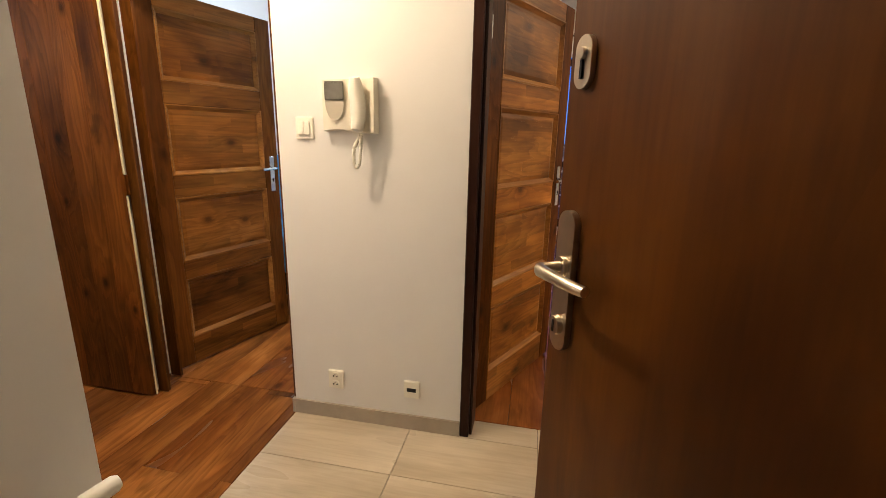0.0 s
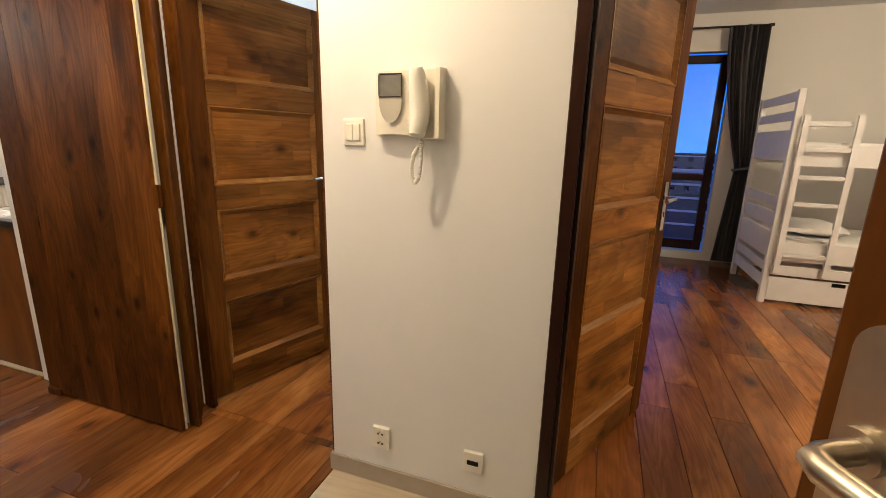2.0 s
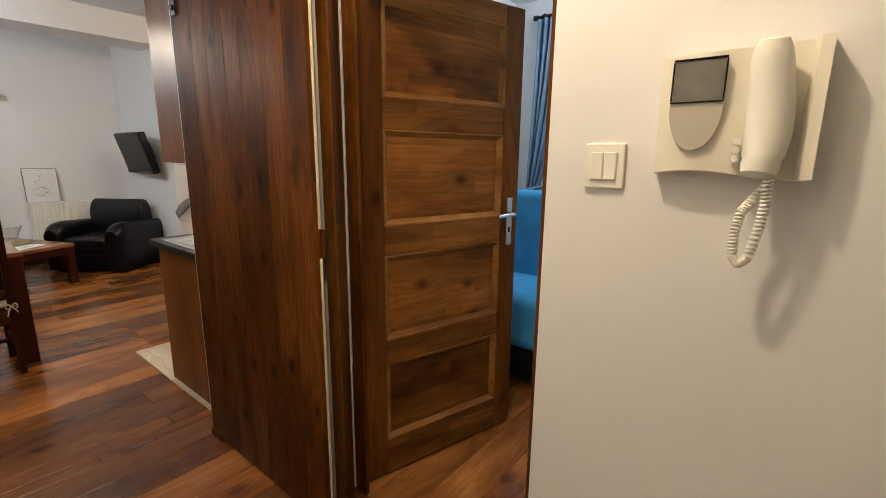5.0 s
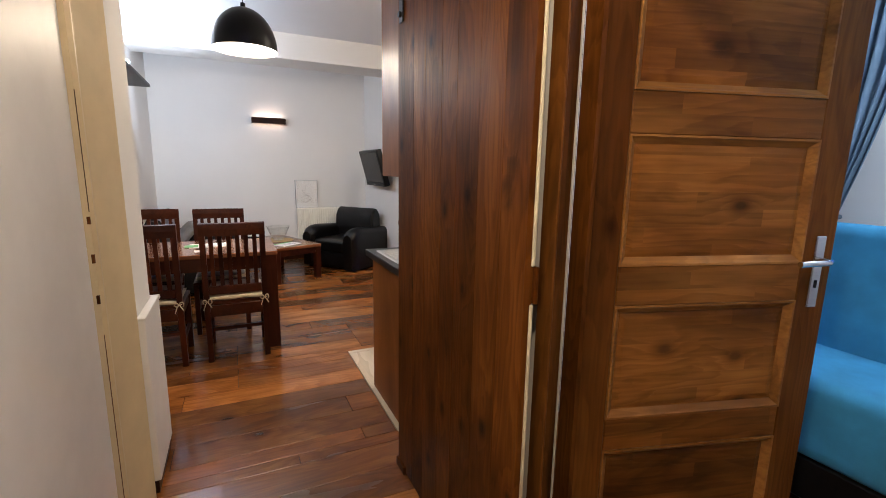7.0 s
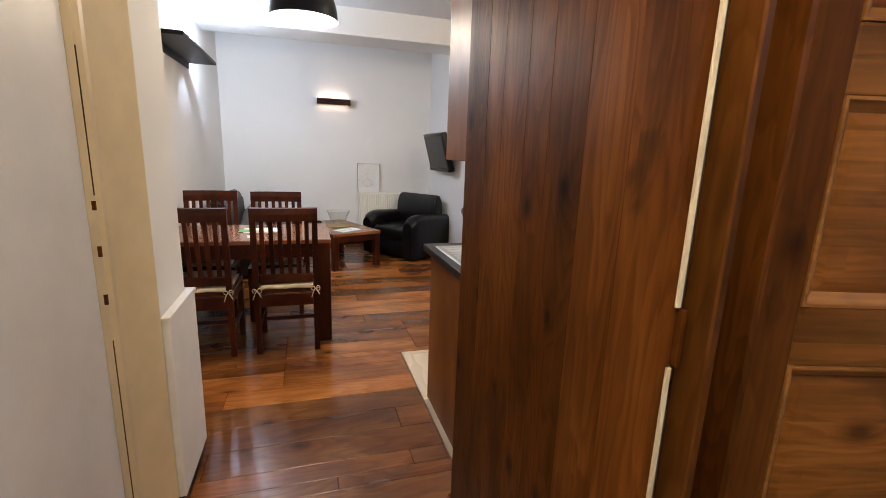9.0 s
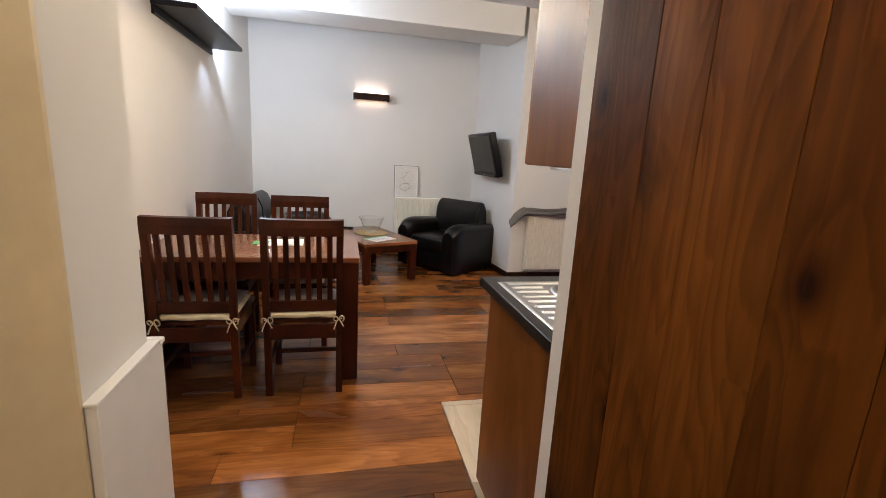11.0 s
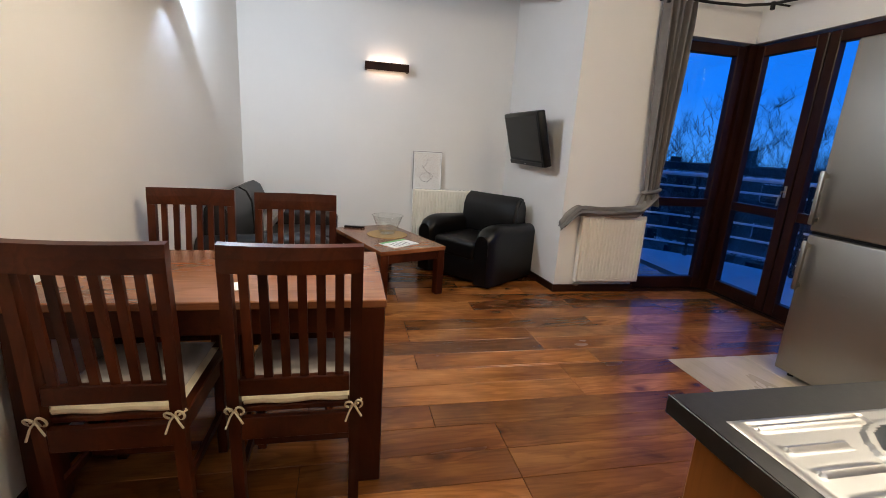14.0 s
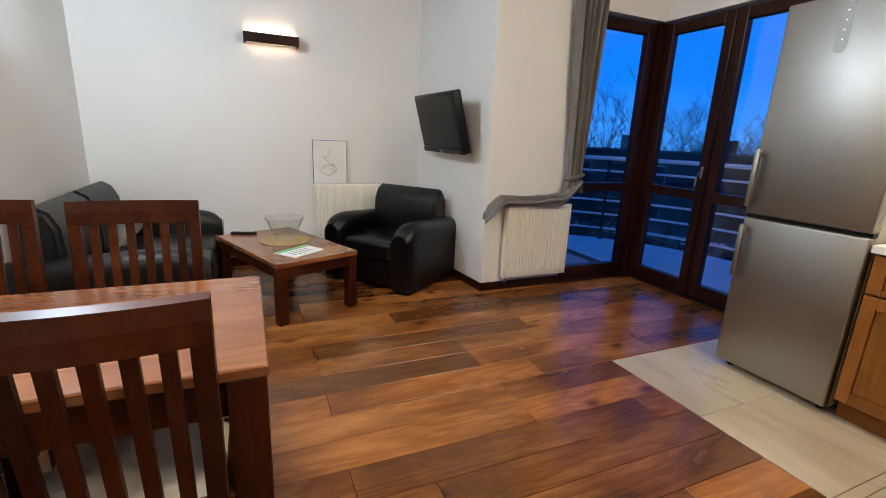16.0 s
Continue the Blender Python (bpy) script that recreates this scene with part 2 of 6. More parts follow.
M_KITCHEN = wood("cherry_cabinet_veneer", (0.128, 0.043, 0.0085), (0.185, 0.067, 0.0140), (0.228, 0.088, 0.0195), "z", 0.38, 0.1, 0.25, 0.1, 0.6, 0.0, 0.16, 0.14)
M_KITCHEN2 = wood("alder_cabinet_door", (0.20, 0.075, 0.015), (0.29, 0.115, 0.024), (0.36, 0.155, 0.036), "z", 0.40, 0.15, 0.2, 0.12, 0.8, 0.0, 0.25, 0.15)
M_BLACKTOP = plain("black_worktop", (0.012, 0.011, 0.010), 0.35, spots=0.3, scale=60, rel=0.1)
M_STEEL = plain("brushed_steel", (0.325, 0.31, 0.285), 0.39, 1.0, 0.03, 2.5)
M_SINK = plain("satin_sink_steel", (0.46, 0.46, 0.455), 0.38, 0.95, 0.04, 12.0)
M_NICKEL = plain("satin_nickel", (0.62, 0.55, 0.44), 0.30, 1.0, 0.08, 30)
M_CHROME = plain("grey_chrome", (0.6, 0.6, 0.6), 0.2, 1.0, 0.03)
M_DARKMETAL = plain("black_iron", (0.018, 0.016, 0.015), 0.45, 0.6)
M_PLASTIC = plain("cream_plastic", (0.76, 0.71, 0.59), 0.38, spots=0.02)
M_PLASTIC2 = plain("ivory_plastic", (0.83, 0.80, 0.70), 0.35, spots=0.02)
M_GREYPL = plain("grey_beige_plastic", (0.46, 0.42, 0.34), 0.35, spots=0.05)
M_SCREENG = plain("intercom_screen", (0.15, 0.14, 0.12), 0.12, spots=0.25, scale=14)
M_BLACKPL = plain("black_plastic", (0.005, 0.005, 0.0055), 0.32, spots=0.1, spec=0.22)
M_TVSCREEN = plain("dark_screen", (0.004, 0.0045, 0.0045), 0.2, spots=0.05, spec=0.16)
M_LEATHER = plain("black_leather", (0.0035, 0.003, 0.003), 0.33, spots=0.3, scale=5, rel=0.35, relscale=90, spec=0.35)
M_LEATHER_G = plain("charcoal_leather", (0.0055, 0.0056, 0.0058), 0.42, spots=0.25, scale=4, rel=0.35, relscale=120, spec=0.4)
M_GREYCLOTH = plain("grey_curtain_cloth", (0.165, 0.152, 0.142), 0.9, spots=0.12, scale=9, rel=0.4, relscale=700)
M_DARKCLOTH = plain("dark_grey_curtain", (0.075, 0.072, 0.075), 0.9, spots=0.15, scale=9, rel=0.4, relscale=700)
M_BLUECLOTH = plain("blue_curtain_cloth", (0.17, 0.25, 0.33), 0.9, spots=0.12, scale=9, rel=0.4, relscale=600)
M_BLUEBED = plain("blue_bedding", (0.05, 0.30, 0.55), 0.9, spots=0.15, scale=6, rel=0.4, relscale=400)
M_CREAM = plain("cream_cotton", (0.66, 0.58, 0.42), 0.9, spots=0.1, scale=20, rel=0.4, relscale=600)
M_GREYCUSH = plain("grey_cushion_cloth", (0.33, 0.31, 0.29), 0.95, spots=0.12, scale=14, rel=0.4, relscale=600)
M_RAD = plain("white_radiator_enamel", (0.84, 0.80, 0.70), 0.35, spots=0.02)
M_LACQ = plain("white_lacquer", (0.80, 0.79, 0.77), 0.45, spots=0.03)
M_JAMB = plain("cream_door_jamb", (0.68, 0.55, 0.33), 0.45, spots=0.08, scale=5)
M_WHITEWOOD = plain("white_painted_wood", (0.76, 0.75, 0.74), 0.45, spots=0.04)
M_MATTRESS = plain("white_linen", (0.74, 0.73, 0.70), 0.9, spots=0.06, rel=0.4, relscale=300)
M_PAPER = plain("white_paper", (0.82, 0.81, 0.78), 0.7, spots=0.03)
M_INK = plain("grey_ink", (0.16, 0.155, 0.15), 0.8)
M_SILVER = plain("white_picture_frame", (0.80, 0.80, 0.79), 0.4)
M_GREENINK = plain("green_print", (0.15, 0.42, 0.16), 0.7)
M_WICKER = plain("straw_placemat", (0.36, 0.24, 0.10), 0.85, spots=0.35, scale=70, rel=0.6, relscale=200)
M_LAMPWHITE = glow("lit_lamp_inside", (1.0, 0.96, 0.9), 2.2)
M_LAMPWARM = glow("lit_warm_diffuser", (1.0, 0.72, 0.48), 3.0)
M_SPOTGLOW = glow("lit_spot_diffuser", (0.85, 0.93, 1.0), 16.0)
M_WINDOWGLOW = glow("lit_far_window", (1.0, 0.70, 0.35), 0.4)
M_GLASS = glass("window_glass")
M_BOWL = glass("clear_bowl_glass", (0.975, 0.98, 0.972))
M_BALCONY = plain("pale_balcony_tile", (0.52, 0.52, 0.52), 0.6, spots=0.1, scale=3)
M_RAILING = plain("galvanised_rail", (0.80, 0.80, 0.80), 0.35, 0.0)
M_GROUND = plain("distant_ground", (0.035, 0.038, 0.032), 1.0, spots=0.4, scale=0.05)
M_FACADE = plain("far_facade_plaster", (0.16, 0.16, 0.165), 0.9, spots=0.15, scale=0.3)
M_ROOF = plain("far_roof", (0.05, 0.05, 0.055), 0.9, spots=0.2, scale=0.4)
M_DARKGLASS = plain("far_window_pane", (0.02, 0.025, 0.035), 0.15)
M_BARK = plain("bare_bark", (0.055, 0.045, 0.038), 0.95, spots=0.3, scale=3)

# ---- mesh helpers ----


def finish(bm, name, material):
    bmesh.ops.recalc_face_normals(bm, faces=bm.faces[:])
    me = bpy.data.meshes.new(name)
    bm.to_mesh(me)
    bm.free()
    for mm in (material if isinstance(material, (list, tuple)) else (material,)):
        me.materials.append(mm)
    return me


def shade(me, angle=35.0):
    me.polygons.foreach_set("use_smooth", [True] * len(me.polygons))
    me.set_sharp_from_angle(angle=radians(angle))
    return me


def part(name, bm, material, parent=None, label="", smooth=False):
    me = finish(bm, name, material)
    if smooth:
        shade(me)
    ob = new(name, me)
    ob.parent = parent
    return tagged(ob, label)


def thing(name, m, label, category, group=""):
    ob = new(name)
    ob.empty_display_size = 0.1
    ob.matrix_basis = m
    return tagged(ob, label, category, group)


def box(bm, x0, y0, z0, x1, y1, z1, bev=0.0, seg=1):
    lo, hi = (min(x0, x1), min(y0, y1), min(z0, z1)), (max(x0, x1), max(y0, y1), max(z0, z1))
    m = Matrix.LocRotScale([(a + b) / 2 for a, b in zip(lo, hi)], None, [b - a for a, b in zip(lo, hi)])
    made = bmesh.ops.create_cube(bm, size=1.0, matrix=m)["verts"]
    if bev:
        edges = list({ed for v in made for ed in v.link_edges})
        bmesh.ops.bevel(bm, geom=edges, offset=bev, segments=seg, affect="EDGES", profile=0.5)
    return bm


def boxed(*dims, bev=0.0, seg=1):
    return box(bmesh.new(), *dims, bev=bev, seg=seg)


def cyl(bm, a, b, r0, r1=None, n=12, cap=True):
    a, b = Vector(a), Vector(b)
    r1 = r0 if r1 is None else r1
    q = (b - a).to_track_quat("Z", "Y").to_matrix().to_4x4()
    bmesh.ops.create_cone(bm, cap_ends=cap, segments=n, radius1=r0, radius2=r1, depth=(b - a).length, matrix=Matrix.Translation((a + b) / 2) @ q)
    return bm


def tube(bm, pts, r, n=8, radii=None):
    """A tube along points, closed at both ends."""
    pts = [Vector(p) for p in pts]
    rings, up = [], Vector((0.13, 0.21, 0.97)).normalized()
    for i, p in enumerate(pts):
        d = (pts[min(i + 1, len(pts) - 1)] - pts[max(i - 1, 0)]).normalized()
        side = d.cross(up)
        side = side.normalized() if side.length > 1e-4 else Vector((1, 0, 0))
        other = d.cross(side).normalized()
        rr = radii[i] if radii else r
        rings.append([bm.verts.new(p + rr * (math.cos(2 * math.pi * k / n) * side + math.sin(2 * math.pi * k / n) * other)) for k in range(n)])
    for a, b in zip(rings, rings[1:]):
        for k in range(n):
            bm.faces.new((a[k], a[(k + 1) % n], b[(k + 1) % n], b[k]))
    bm.faces.new(rings[0])
    bm.faces.new(rings[-1])
    return bm


def lathe(bm, profile, n=40, centre=(0, 0, 0)):
    """Turns (radius, height) pairs about the upright axis."""
    rings = []
    for r, z in profile:
        if r < 1e-5:
            rings.append([bm.verts.new((centre[0], centre[1], centre[2] + z))])
        else:
            rings.append([bm.verts.new((centre[0] + r * math.cos(2 * math.pi * k / n), centre[1] + r * math.sin(2 * math.pi * k / n), centre[2] + z)) for k in range(n)])
    for a, b in zip(rings, rings[1:]):
        for k in range(n):
            q = [a[k % len(a)], a[(k + 1) % len(a)], b[(k + 1) % len(b)], b[k % len(b)]]
            q = [v for i, v in enumerate(q) if v not in q[:i]]
            if len(q) > 2:
                bm.faces.new(q)
    return bm


def prism(bm, outline, y0, y1):
    """An outline of (x, z) pairs pushed from y0 to y1."""
    a, b = [bm.verts.new((x, y0, z)) for x, z in outline], [bm.verts.new((x, y1, z)) for x, z in outline]
    bm.faces.new(a)
    bm.faces.new(b[::-1])
    for i in range(len(a)):
        j = (i + 1) % len(a)
        bm.faces.new((a[i], b[i], b[j], a[j]))
    return bm


def sheet(bm, f, nu, nv, thick=0.0):
    """A surface f(u, v) with u, v from 0 to 1; thick gives it a second skin."""
    g = [[bm.verts.new(f(i / nu, j / nv)) for j in range(nv + 1)] for i in range(nu + 1)]
    faces = [bm.faces.new((g[i][j], g[i + 1][j], g[i + 1][j + 1], g[i][j + 1])) for i in range(nu) for j in range(nv)]
    if thick:
        bmesh.ops.recalc_face_normals(bm, faces=faces)
        bmesh.ops.solidify(bm, geom=faces, thickness=thick)
    return bm


def pillow(bm, x0, y0, x1, y1, z0, h, nu=14, nv=14, lump=0.006):
    """A soft cushion, full in the middle and thin at its edges."""
    def f(u, v, s):
        k = (max(0.0, 1 - abs(2 * u - 1) ** 4) * max(0.0, 1 - abs(2 * v - 1) ** 4)) ** 0.5
        w = lump * noise.noise((u * 5 + x0, v * 5 + y0, s))
        return (x0 + (x1 - x0) * u, y0 + (y1 - y0) * v, z0 + h * 0.42 + s * (h * 0.5 * k + w * k))
    sheet(bm, lambda u, v: f(u, v, 1), nu, nv)
    sheet(bm, lambda u, v: f(u, v, -0.8), nu, nv)
    bmesh.ops.remove_doubles(bm, verts=bm.verts[:], dist=0.0008)
    return bm


def wall(name, *boxes, material=None, label="plain white painted wall", category="wall"):
    bm = bmesh.new()
    for b in boxes:
        box(bm, *b)
    ob = new(name, finish(bm, name, material or M_WALL))
    return tagged(ob, label, category, kind="structure")

# ---- structure ----
HALL_Z, ROOM_Z = 2.62, 2.92
wall("wall_hall_north_pier", (-0.914, 1.70, 0, -0.077, 1.84, HALL_Z), label="cream-white painted wall between two doors")
wall("wall_hall_north", (-2.822, 1.70, 0, -1.80, 1.84, ROOM_Z), (-1.80, 1.70, 2.07, -0.914, 1.84, HALL_Z), (-0.077, 1.70, 2.07, 0.80, 1.84, HALL_Z), (0.80, 1.70, 0, 1.0, 1.84, HALL_Z), label="cream-white hallway wall with door openings")
wall("wall_kitchen_east", (-2.84, 1.84, 0, -2.70, 4.60, ROOM_Z), label="white kitchen side wall")
wall("wall_kitchen_north", (-4.30, 4.46, 0, -2.84, 4.60, ROOM_Z), (-4.98, 4.46, 0, -4.30, 4.60, ROOM_Z), label="white wall behind the fridge")
wall("wall_hall_south", (-3.21, 0.46, 0, -2.86, 0.60, ROOM_Z), (-2.60, 0.46, 2.06, -1.70, 0.60, HALL_Z), (-1.70, 0.46, 0, -0.95, 0.60, HALL_Z), (-2.86, 0.46, 2.12, -2.60, 0.60, HALL_Z), label="white hallway wall with a door opening")
wall("wall_niche_side", (-3.21, -0.10, 0, -3.08, 0.46, ROOM_Z), label="white return wall beside the dining area")
wall("wall_entry_west", (-0.95, -0.25, 0, -0.80, 0.63, HALL_Z), label="white wall of the entry nook")
wall("wall_entry_south", (-0.80, -0.30, 0, -0.27, -0.16, HALL_Z), (0.74, -0.30, 0, 1.0, -0.16, HALL_Z), (-0.27, -0.30, 2.10, 0.74, -0.16, HALL_Z), label="white wall round the entrance")
wall("wall_entry_east", (1.0, -0.30, 0, 1.12, 1.84, HALL_Z), label="white wall behind the entrance door")
wall("wall_south", (-8.04, -0.10, 0, -3.21, 0.04, ROOM_Z + 0.3), label="white living room wall behind the dining table")
wall("wall_west", (-8.04, 0.04, 0, -7.90, 3.10, ROOM_Z + 0.3), label="white far wall of the living room")
bm = bmesh.new()
prism(bm, ((-7.90, 2.915), (-6.584, 3.046), (-6.584, 3.865), (-6.74, 3.865), (-6.74, 3.20), (-7.90, 3.10)), 0, ROOM_Z + 0.3)
bmesh.ops.rotate(bm, verts=bm.verts[:], cent=(0, 0, 0), matrix=Matrix(((1, 0, 0), (0, 0, 1), (0, 1, 0))))
tagged(new("wall_tv_pier", finish(bm, "wall_tv_pier", M_WALL)), "white projecting wall that carries the television", "wall", kind="structure")
wall("wall_window_lintel", (-6.74, 3.80, 2.36, -6.56, 4.72, ROOM_Z), (-6.74, 4.72, 2.36, -4.84, 4.90, ROOM_Z), (-4.98, 4.60, 0, -4.84, 4.90, 2.36), label="white wall strip above the corner windows")
wall("beam", (-7.06, 0.04, 2.635, -6.57, 3.0, ROOM_Z + 0.3), label="white boxed beam across the ceiling", category="beam")
wall("ceiling_hall", (-2.84, -0.3, HALL_Z, 1.12, 1.84, HALL_Z + 0.1), material=M_CEIL, label="white hallway ceiling", category="ceiling")
wall("ceiling_living_room", (-6.57, -0.1, ROOM_Z, -2.84, 4.9, ROOM_Z + 0.1), (-8.04, -0.1, ROOM_Z + 0.3, -6.57, 4.9, ROOM_Z + 0.4), (-6.74, 3.05, ROOM_Z, -6.57, 4.9, ROOM_Z + 0.1), material=M_CEIL, label="white living room ceiling", category="ceiling")
# bedrooms
wall("wall_bedroom_divider", (-0.55, 1.84, 0, -0.43, 6.6, ROOM_Z), label="white wall between the bedrooms")
wall("wall_bedroom_north", (-0.43, 6.5, 0, 0.25, 6.64, ROOM_Z), (1.30, 6.5, 0, 4.4, 6.64, ROOM_Z), (0.25, 6.5, 2.45, 1.30, 6.64, ROOM_Z), (0.25, 6.5, 0, 1.30, 6.64, 0.10), label="white bedroom wall with a balcony door")
wall("wall_bedroom_east", (4.4, 1.7, 0, 4.5, 6.64, ROOM_Z), label="white bedroom wall")
wall("wall_bedroom_south", (1.0, 1.70, 0, 4.4, 1.84, ROOM_Z), label="white bedroom wall beside the door")
wall("ceiling_bedroom", (-0.55, 1.84, 2.85, 4.5, 6.64, 2.95), material=M_CEIL, label="white bedroom ceiling", category="ceiling")
wall("wall_small_bedroom_north", (-2.70, 4.6, 0, -1.85, 4.72, ROOM_Z), (-0.75, 4.6, 0, -0.55, 4.72, ROOM_Z), (-1.85, 4.6, 2.2, -0.75, 4.72, ROOM_Z), (-1.85, 4.6, 0, -0.75, 4.72, 0.85), label="white small bedroom wall with a window")
wall("ceiling_small_bedroom", (-2.84, 1.84, 2.75, -0.55, 4.72, 2.85), material=M_CEIL, label="white small bedroom ceiling", category="ceiling")
# skirtings
wall("baseboard_hall", (-0.914, 1.688, 0, -0.077, 1.699, 0.075), (-0.927, 1.688, 0, -0.915, 1.84, 0.075), material=M_SKIRT, label="beige-grey tile skirting along the wall", category="baseboard")
wall("baseboard_living_room", (-7.90, 0.041, 0, -3.21, 0.055, 0.08), (-7.899, 0.055, 0, -7.885, 2.90, 0.08), (-6.583, 3.032, 0, -6.569, 3.87, 0.07), material=M_FRAME, label="dark brown wooden skirting", category="baseboard")
bm = boxed(0, -0.0135, 0, 1.3345, 0, 0.0695)
bmesh.ops.transform(bm, matrix=pose(-7.90, 2.914, 0, 0, 0, math.degrees(math.atan2(0.131, 1.316))), verts=bm.verts[:])
tagged(new("baseboard_tv_wall", finish(bm, "baseboard_tv_wall", M_FRAME)), "dark brown wooden skirting", "baseboard", kind="structure")


def panel_door(name, m, width, label, mirror=1, height=2.04, th=0.04, stiles=None, level=None):
    """A four-panel pine door; the hinge is at the origin and the leaf runs along local x."""
    d = thing(name, m, label, "door")
    st, y = 0.11, th / 2
    rails = ((0.0, 0.163), (0.522, 0.629), (0.994, 1.114), (1.490, 1.607), (height - 0.085, height))
    for x0 in (0.0, width - st):
        part("stile", boxed(x0, -y, 0, x0 + st, y, height, bev=0.003), stiles or M_DOOR_V, d)
    for z0, z1 in rails:
        part("rail", boxed(st + 0.0005, -y, z0, width - st - 0.0005, y, z1, bev=0.003), level or M_DOOR_H, d)
    for (_, z0), (z1, _) in zip(rails, rails[1:]):
        x0, x1 = st, width - st
        bm, mold = bmesh.new(), bmesh.new()

        def ring(target, inset, depth, s):
            return [target.verts.new((x, s * (y - depth), z)) for x, z in ((x0 + inset, z0 + inset), (x1 - inset, z0 + inset), (x1 - inset, z1 - inset), (x0 + inset, z1 - inset))]
        for s in (-1, 1):
            # raised field in the middle, a chamfered moulding round it
            steps = [ring(bm, 0.020, 0.0165, s), ring(bm, 0.030, 0.0155, s), ring(bm, 0.045, 0.012, s)]
            for p, q in zip(steps, steps[1:]):
                for i in range(4):
                    bm.faces.new((p[i], p[(i + 1) % 4], q[(i + 1) % 4], q[i]))
            bm.faces.new(steps[-1])
            steps = [ring(mold, 0.0, 0.012, s), ring(mold, 0.0, -0.002, s), ring(mold, 0.006, -0.002, s), ring(mold, 0.010, 0.003, s), ring(mold, 0.026, 0.0165, s)]
            for p, q in zip(steps, steps[1:]):
                for i in range(4):
                    mold.faces.new((p[i], p[(i + 1) % 4], q[(i + 1) % 4], q[i]))
        part("panel", bm, level or M_DOOR_H, d)
        part("moulding", mold, M_MOULD, d)
    for s in (-1, 1):
        hx = width - 0.055
        plate = part("handle_plate", boxed(hx - 0.018, s * y, 0.97, hx + 0.018, s * (y + 0.007), 1.20, bev=0.003), M_CHROME, d, "chrome lever handle plate")
        bm = tube(bmesh.new(), [(hx, s * (y + 0.006), 1.125), (hx, s * (y + 0.045), 1.125), (hx - 0.02, s * (y + 0.055), 1.125), (hx - 0.12, s * (y + 0.055), 1.122)], 0.009, 10)
        part("lever", bm, M_CHROME, plate, "", True)
        part("keyhole", boxed(hx - 0.004, s * (y + 0.007), 1.035, hx + 0.004, s * (y + 0.009), 1.06), M_BLACKPL, plate)
    for z in (0.25, 1.75):
        part("hinge", cyl(bmesh.new(), (-0.006, mirror * (y + 0.006), z), (-0.006, mirror * (y + 0.006), z + 0.09), 0.008), M_CHROME, d)
    return d


f = tagged(new("door_frame_small_bedroom"), "stained wooden door lining", "door frame", kind="structure")
bm = prism(bmesh.new(), ((-1.799, 1.7025), (-1.672, 1.7025), (-1.672, 1.716), (-1.702, 1.716), (-1.702, 1.742), (-1.730, 1.742), (-1.730, 1.772), (-1.760, 1.772), (-1.760, 1.802), (-1.7812, 1.802), (-1.7812, 1.838), (-1.799, 1.838)), 0, 2.069)
bmesh.ops.rotate(bm, verts=bm.verts[:], cent=(0, 0, 0), matrix=Matrix(((1, 0, 0), (0, 0, 1), (0, 1, 0))))
part("jamb", bm, M_DOOR_V, f, "rebated wooden jamb")
part("jamb", boxed(-0.927, 1.706, 0.076, -0.9145, 1.84, 2.07, bev=0.002), M_DOOR_V, f)
part("head", boxed(-1.744, 1.80, 2.04, -0.928, 1.84, 2.07, bev=0.002), M_DOOR_H, f)
part("door_seal", boxed(-1.7805, 1.827, 0.02, -1.7755, 1.832, 2.05), M_PLASTIC2, f, "white rubber door seal")
part("rebate", boxed(-1.7745, 1.8345, 0.01, -1.712, 1.850, 2.068), M_BOARD, f)
part("plaster_strip", boxed(-1.799, 1.6985, 0, -1.7165, 1.702, 2.068), M_PLASTIC2, f, "bare white plaster beside the casing")
f = tagged(new("door_frame_bedroom"), "very dark stained wooden door frame", "door frame", kind="structure")
part("jamb", boxed(-0.0765, 1.690, 0, -0.035, 1.80, 2.07, bev=0.004), M_FRAME, f)
part("rebate", boxed(-0.035, 1.715, 0, -0.022, 1.845, 2.07, bev=0.002), M_FRAME, f)
part("jamb", boxed(0.765, 1.690, 0, 0.80, 1.845, 2.07, bev=0.004), M_FRAME, f)
part("head", boxed(-0.034, 1.690, 2.04, 0.764, 1.845, 2.07, bev=0.004), M_FRAME, f)
panel_door("door_1", pose(-1.785, 1.884, 0.012, 0, 0, 74.3), 0.84, "half-open dark-stained pine door with four panels", -1)
panel_door("door_2", pose(-0.052, 1.908, 0.012, 0, 0, 63.6), 0.84, "half-open stained pine door with four panels", -1, stiles=M_BOARD, level=M_DOOR_L)
# casing between boarded door and doorway
part("door_casing", boxed(-1.725, 1.690, 0, -1.664, 1.6980, 2.09, bev=0.003), M_DOOR_V)
tagged(bpy.data.objects["door_casing"], "dark-stained wooden door casing", "door casing", kind="structure")


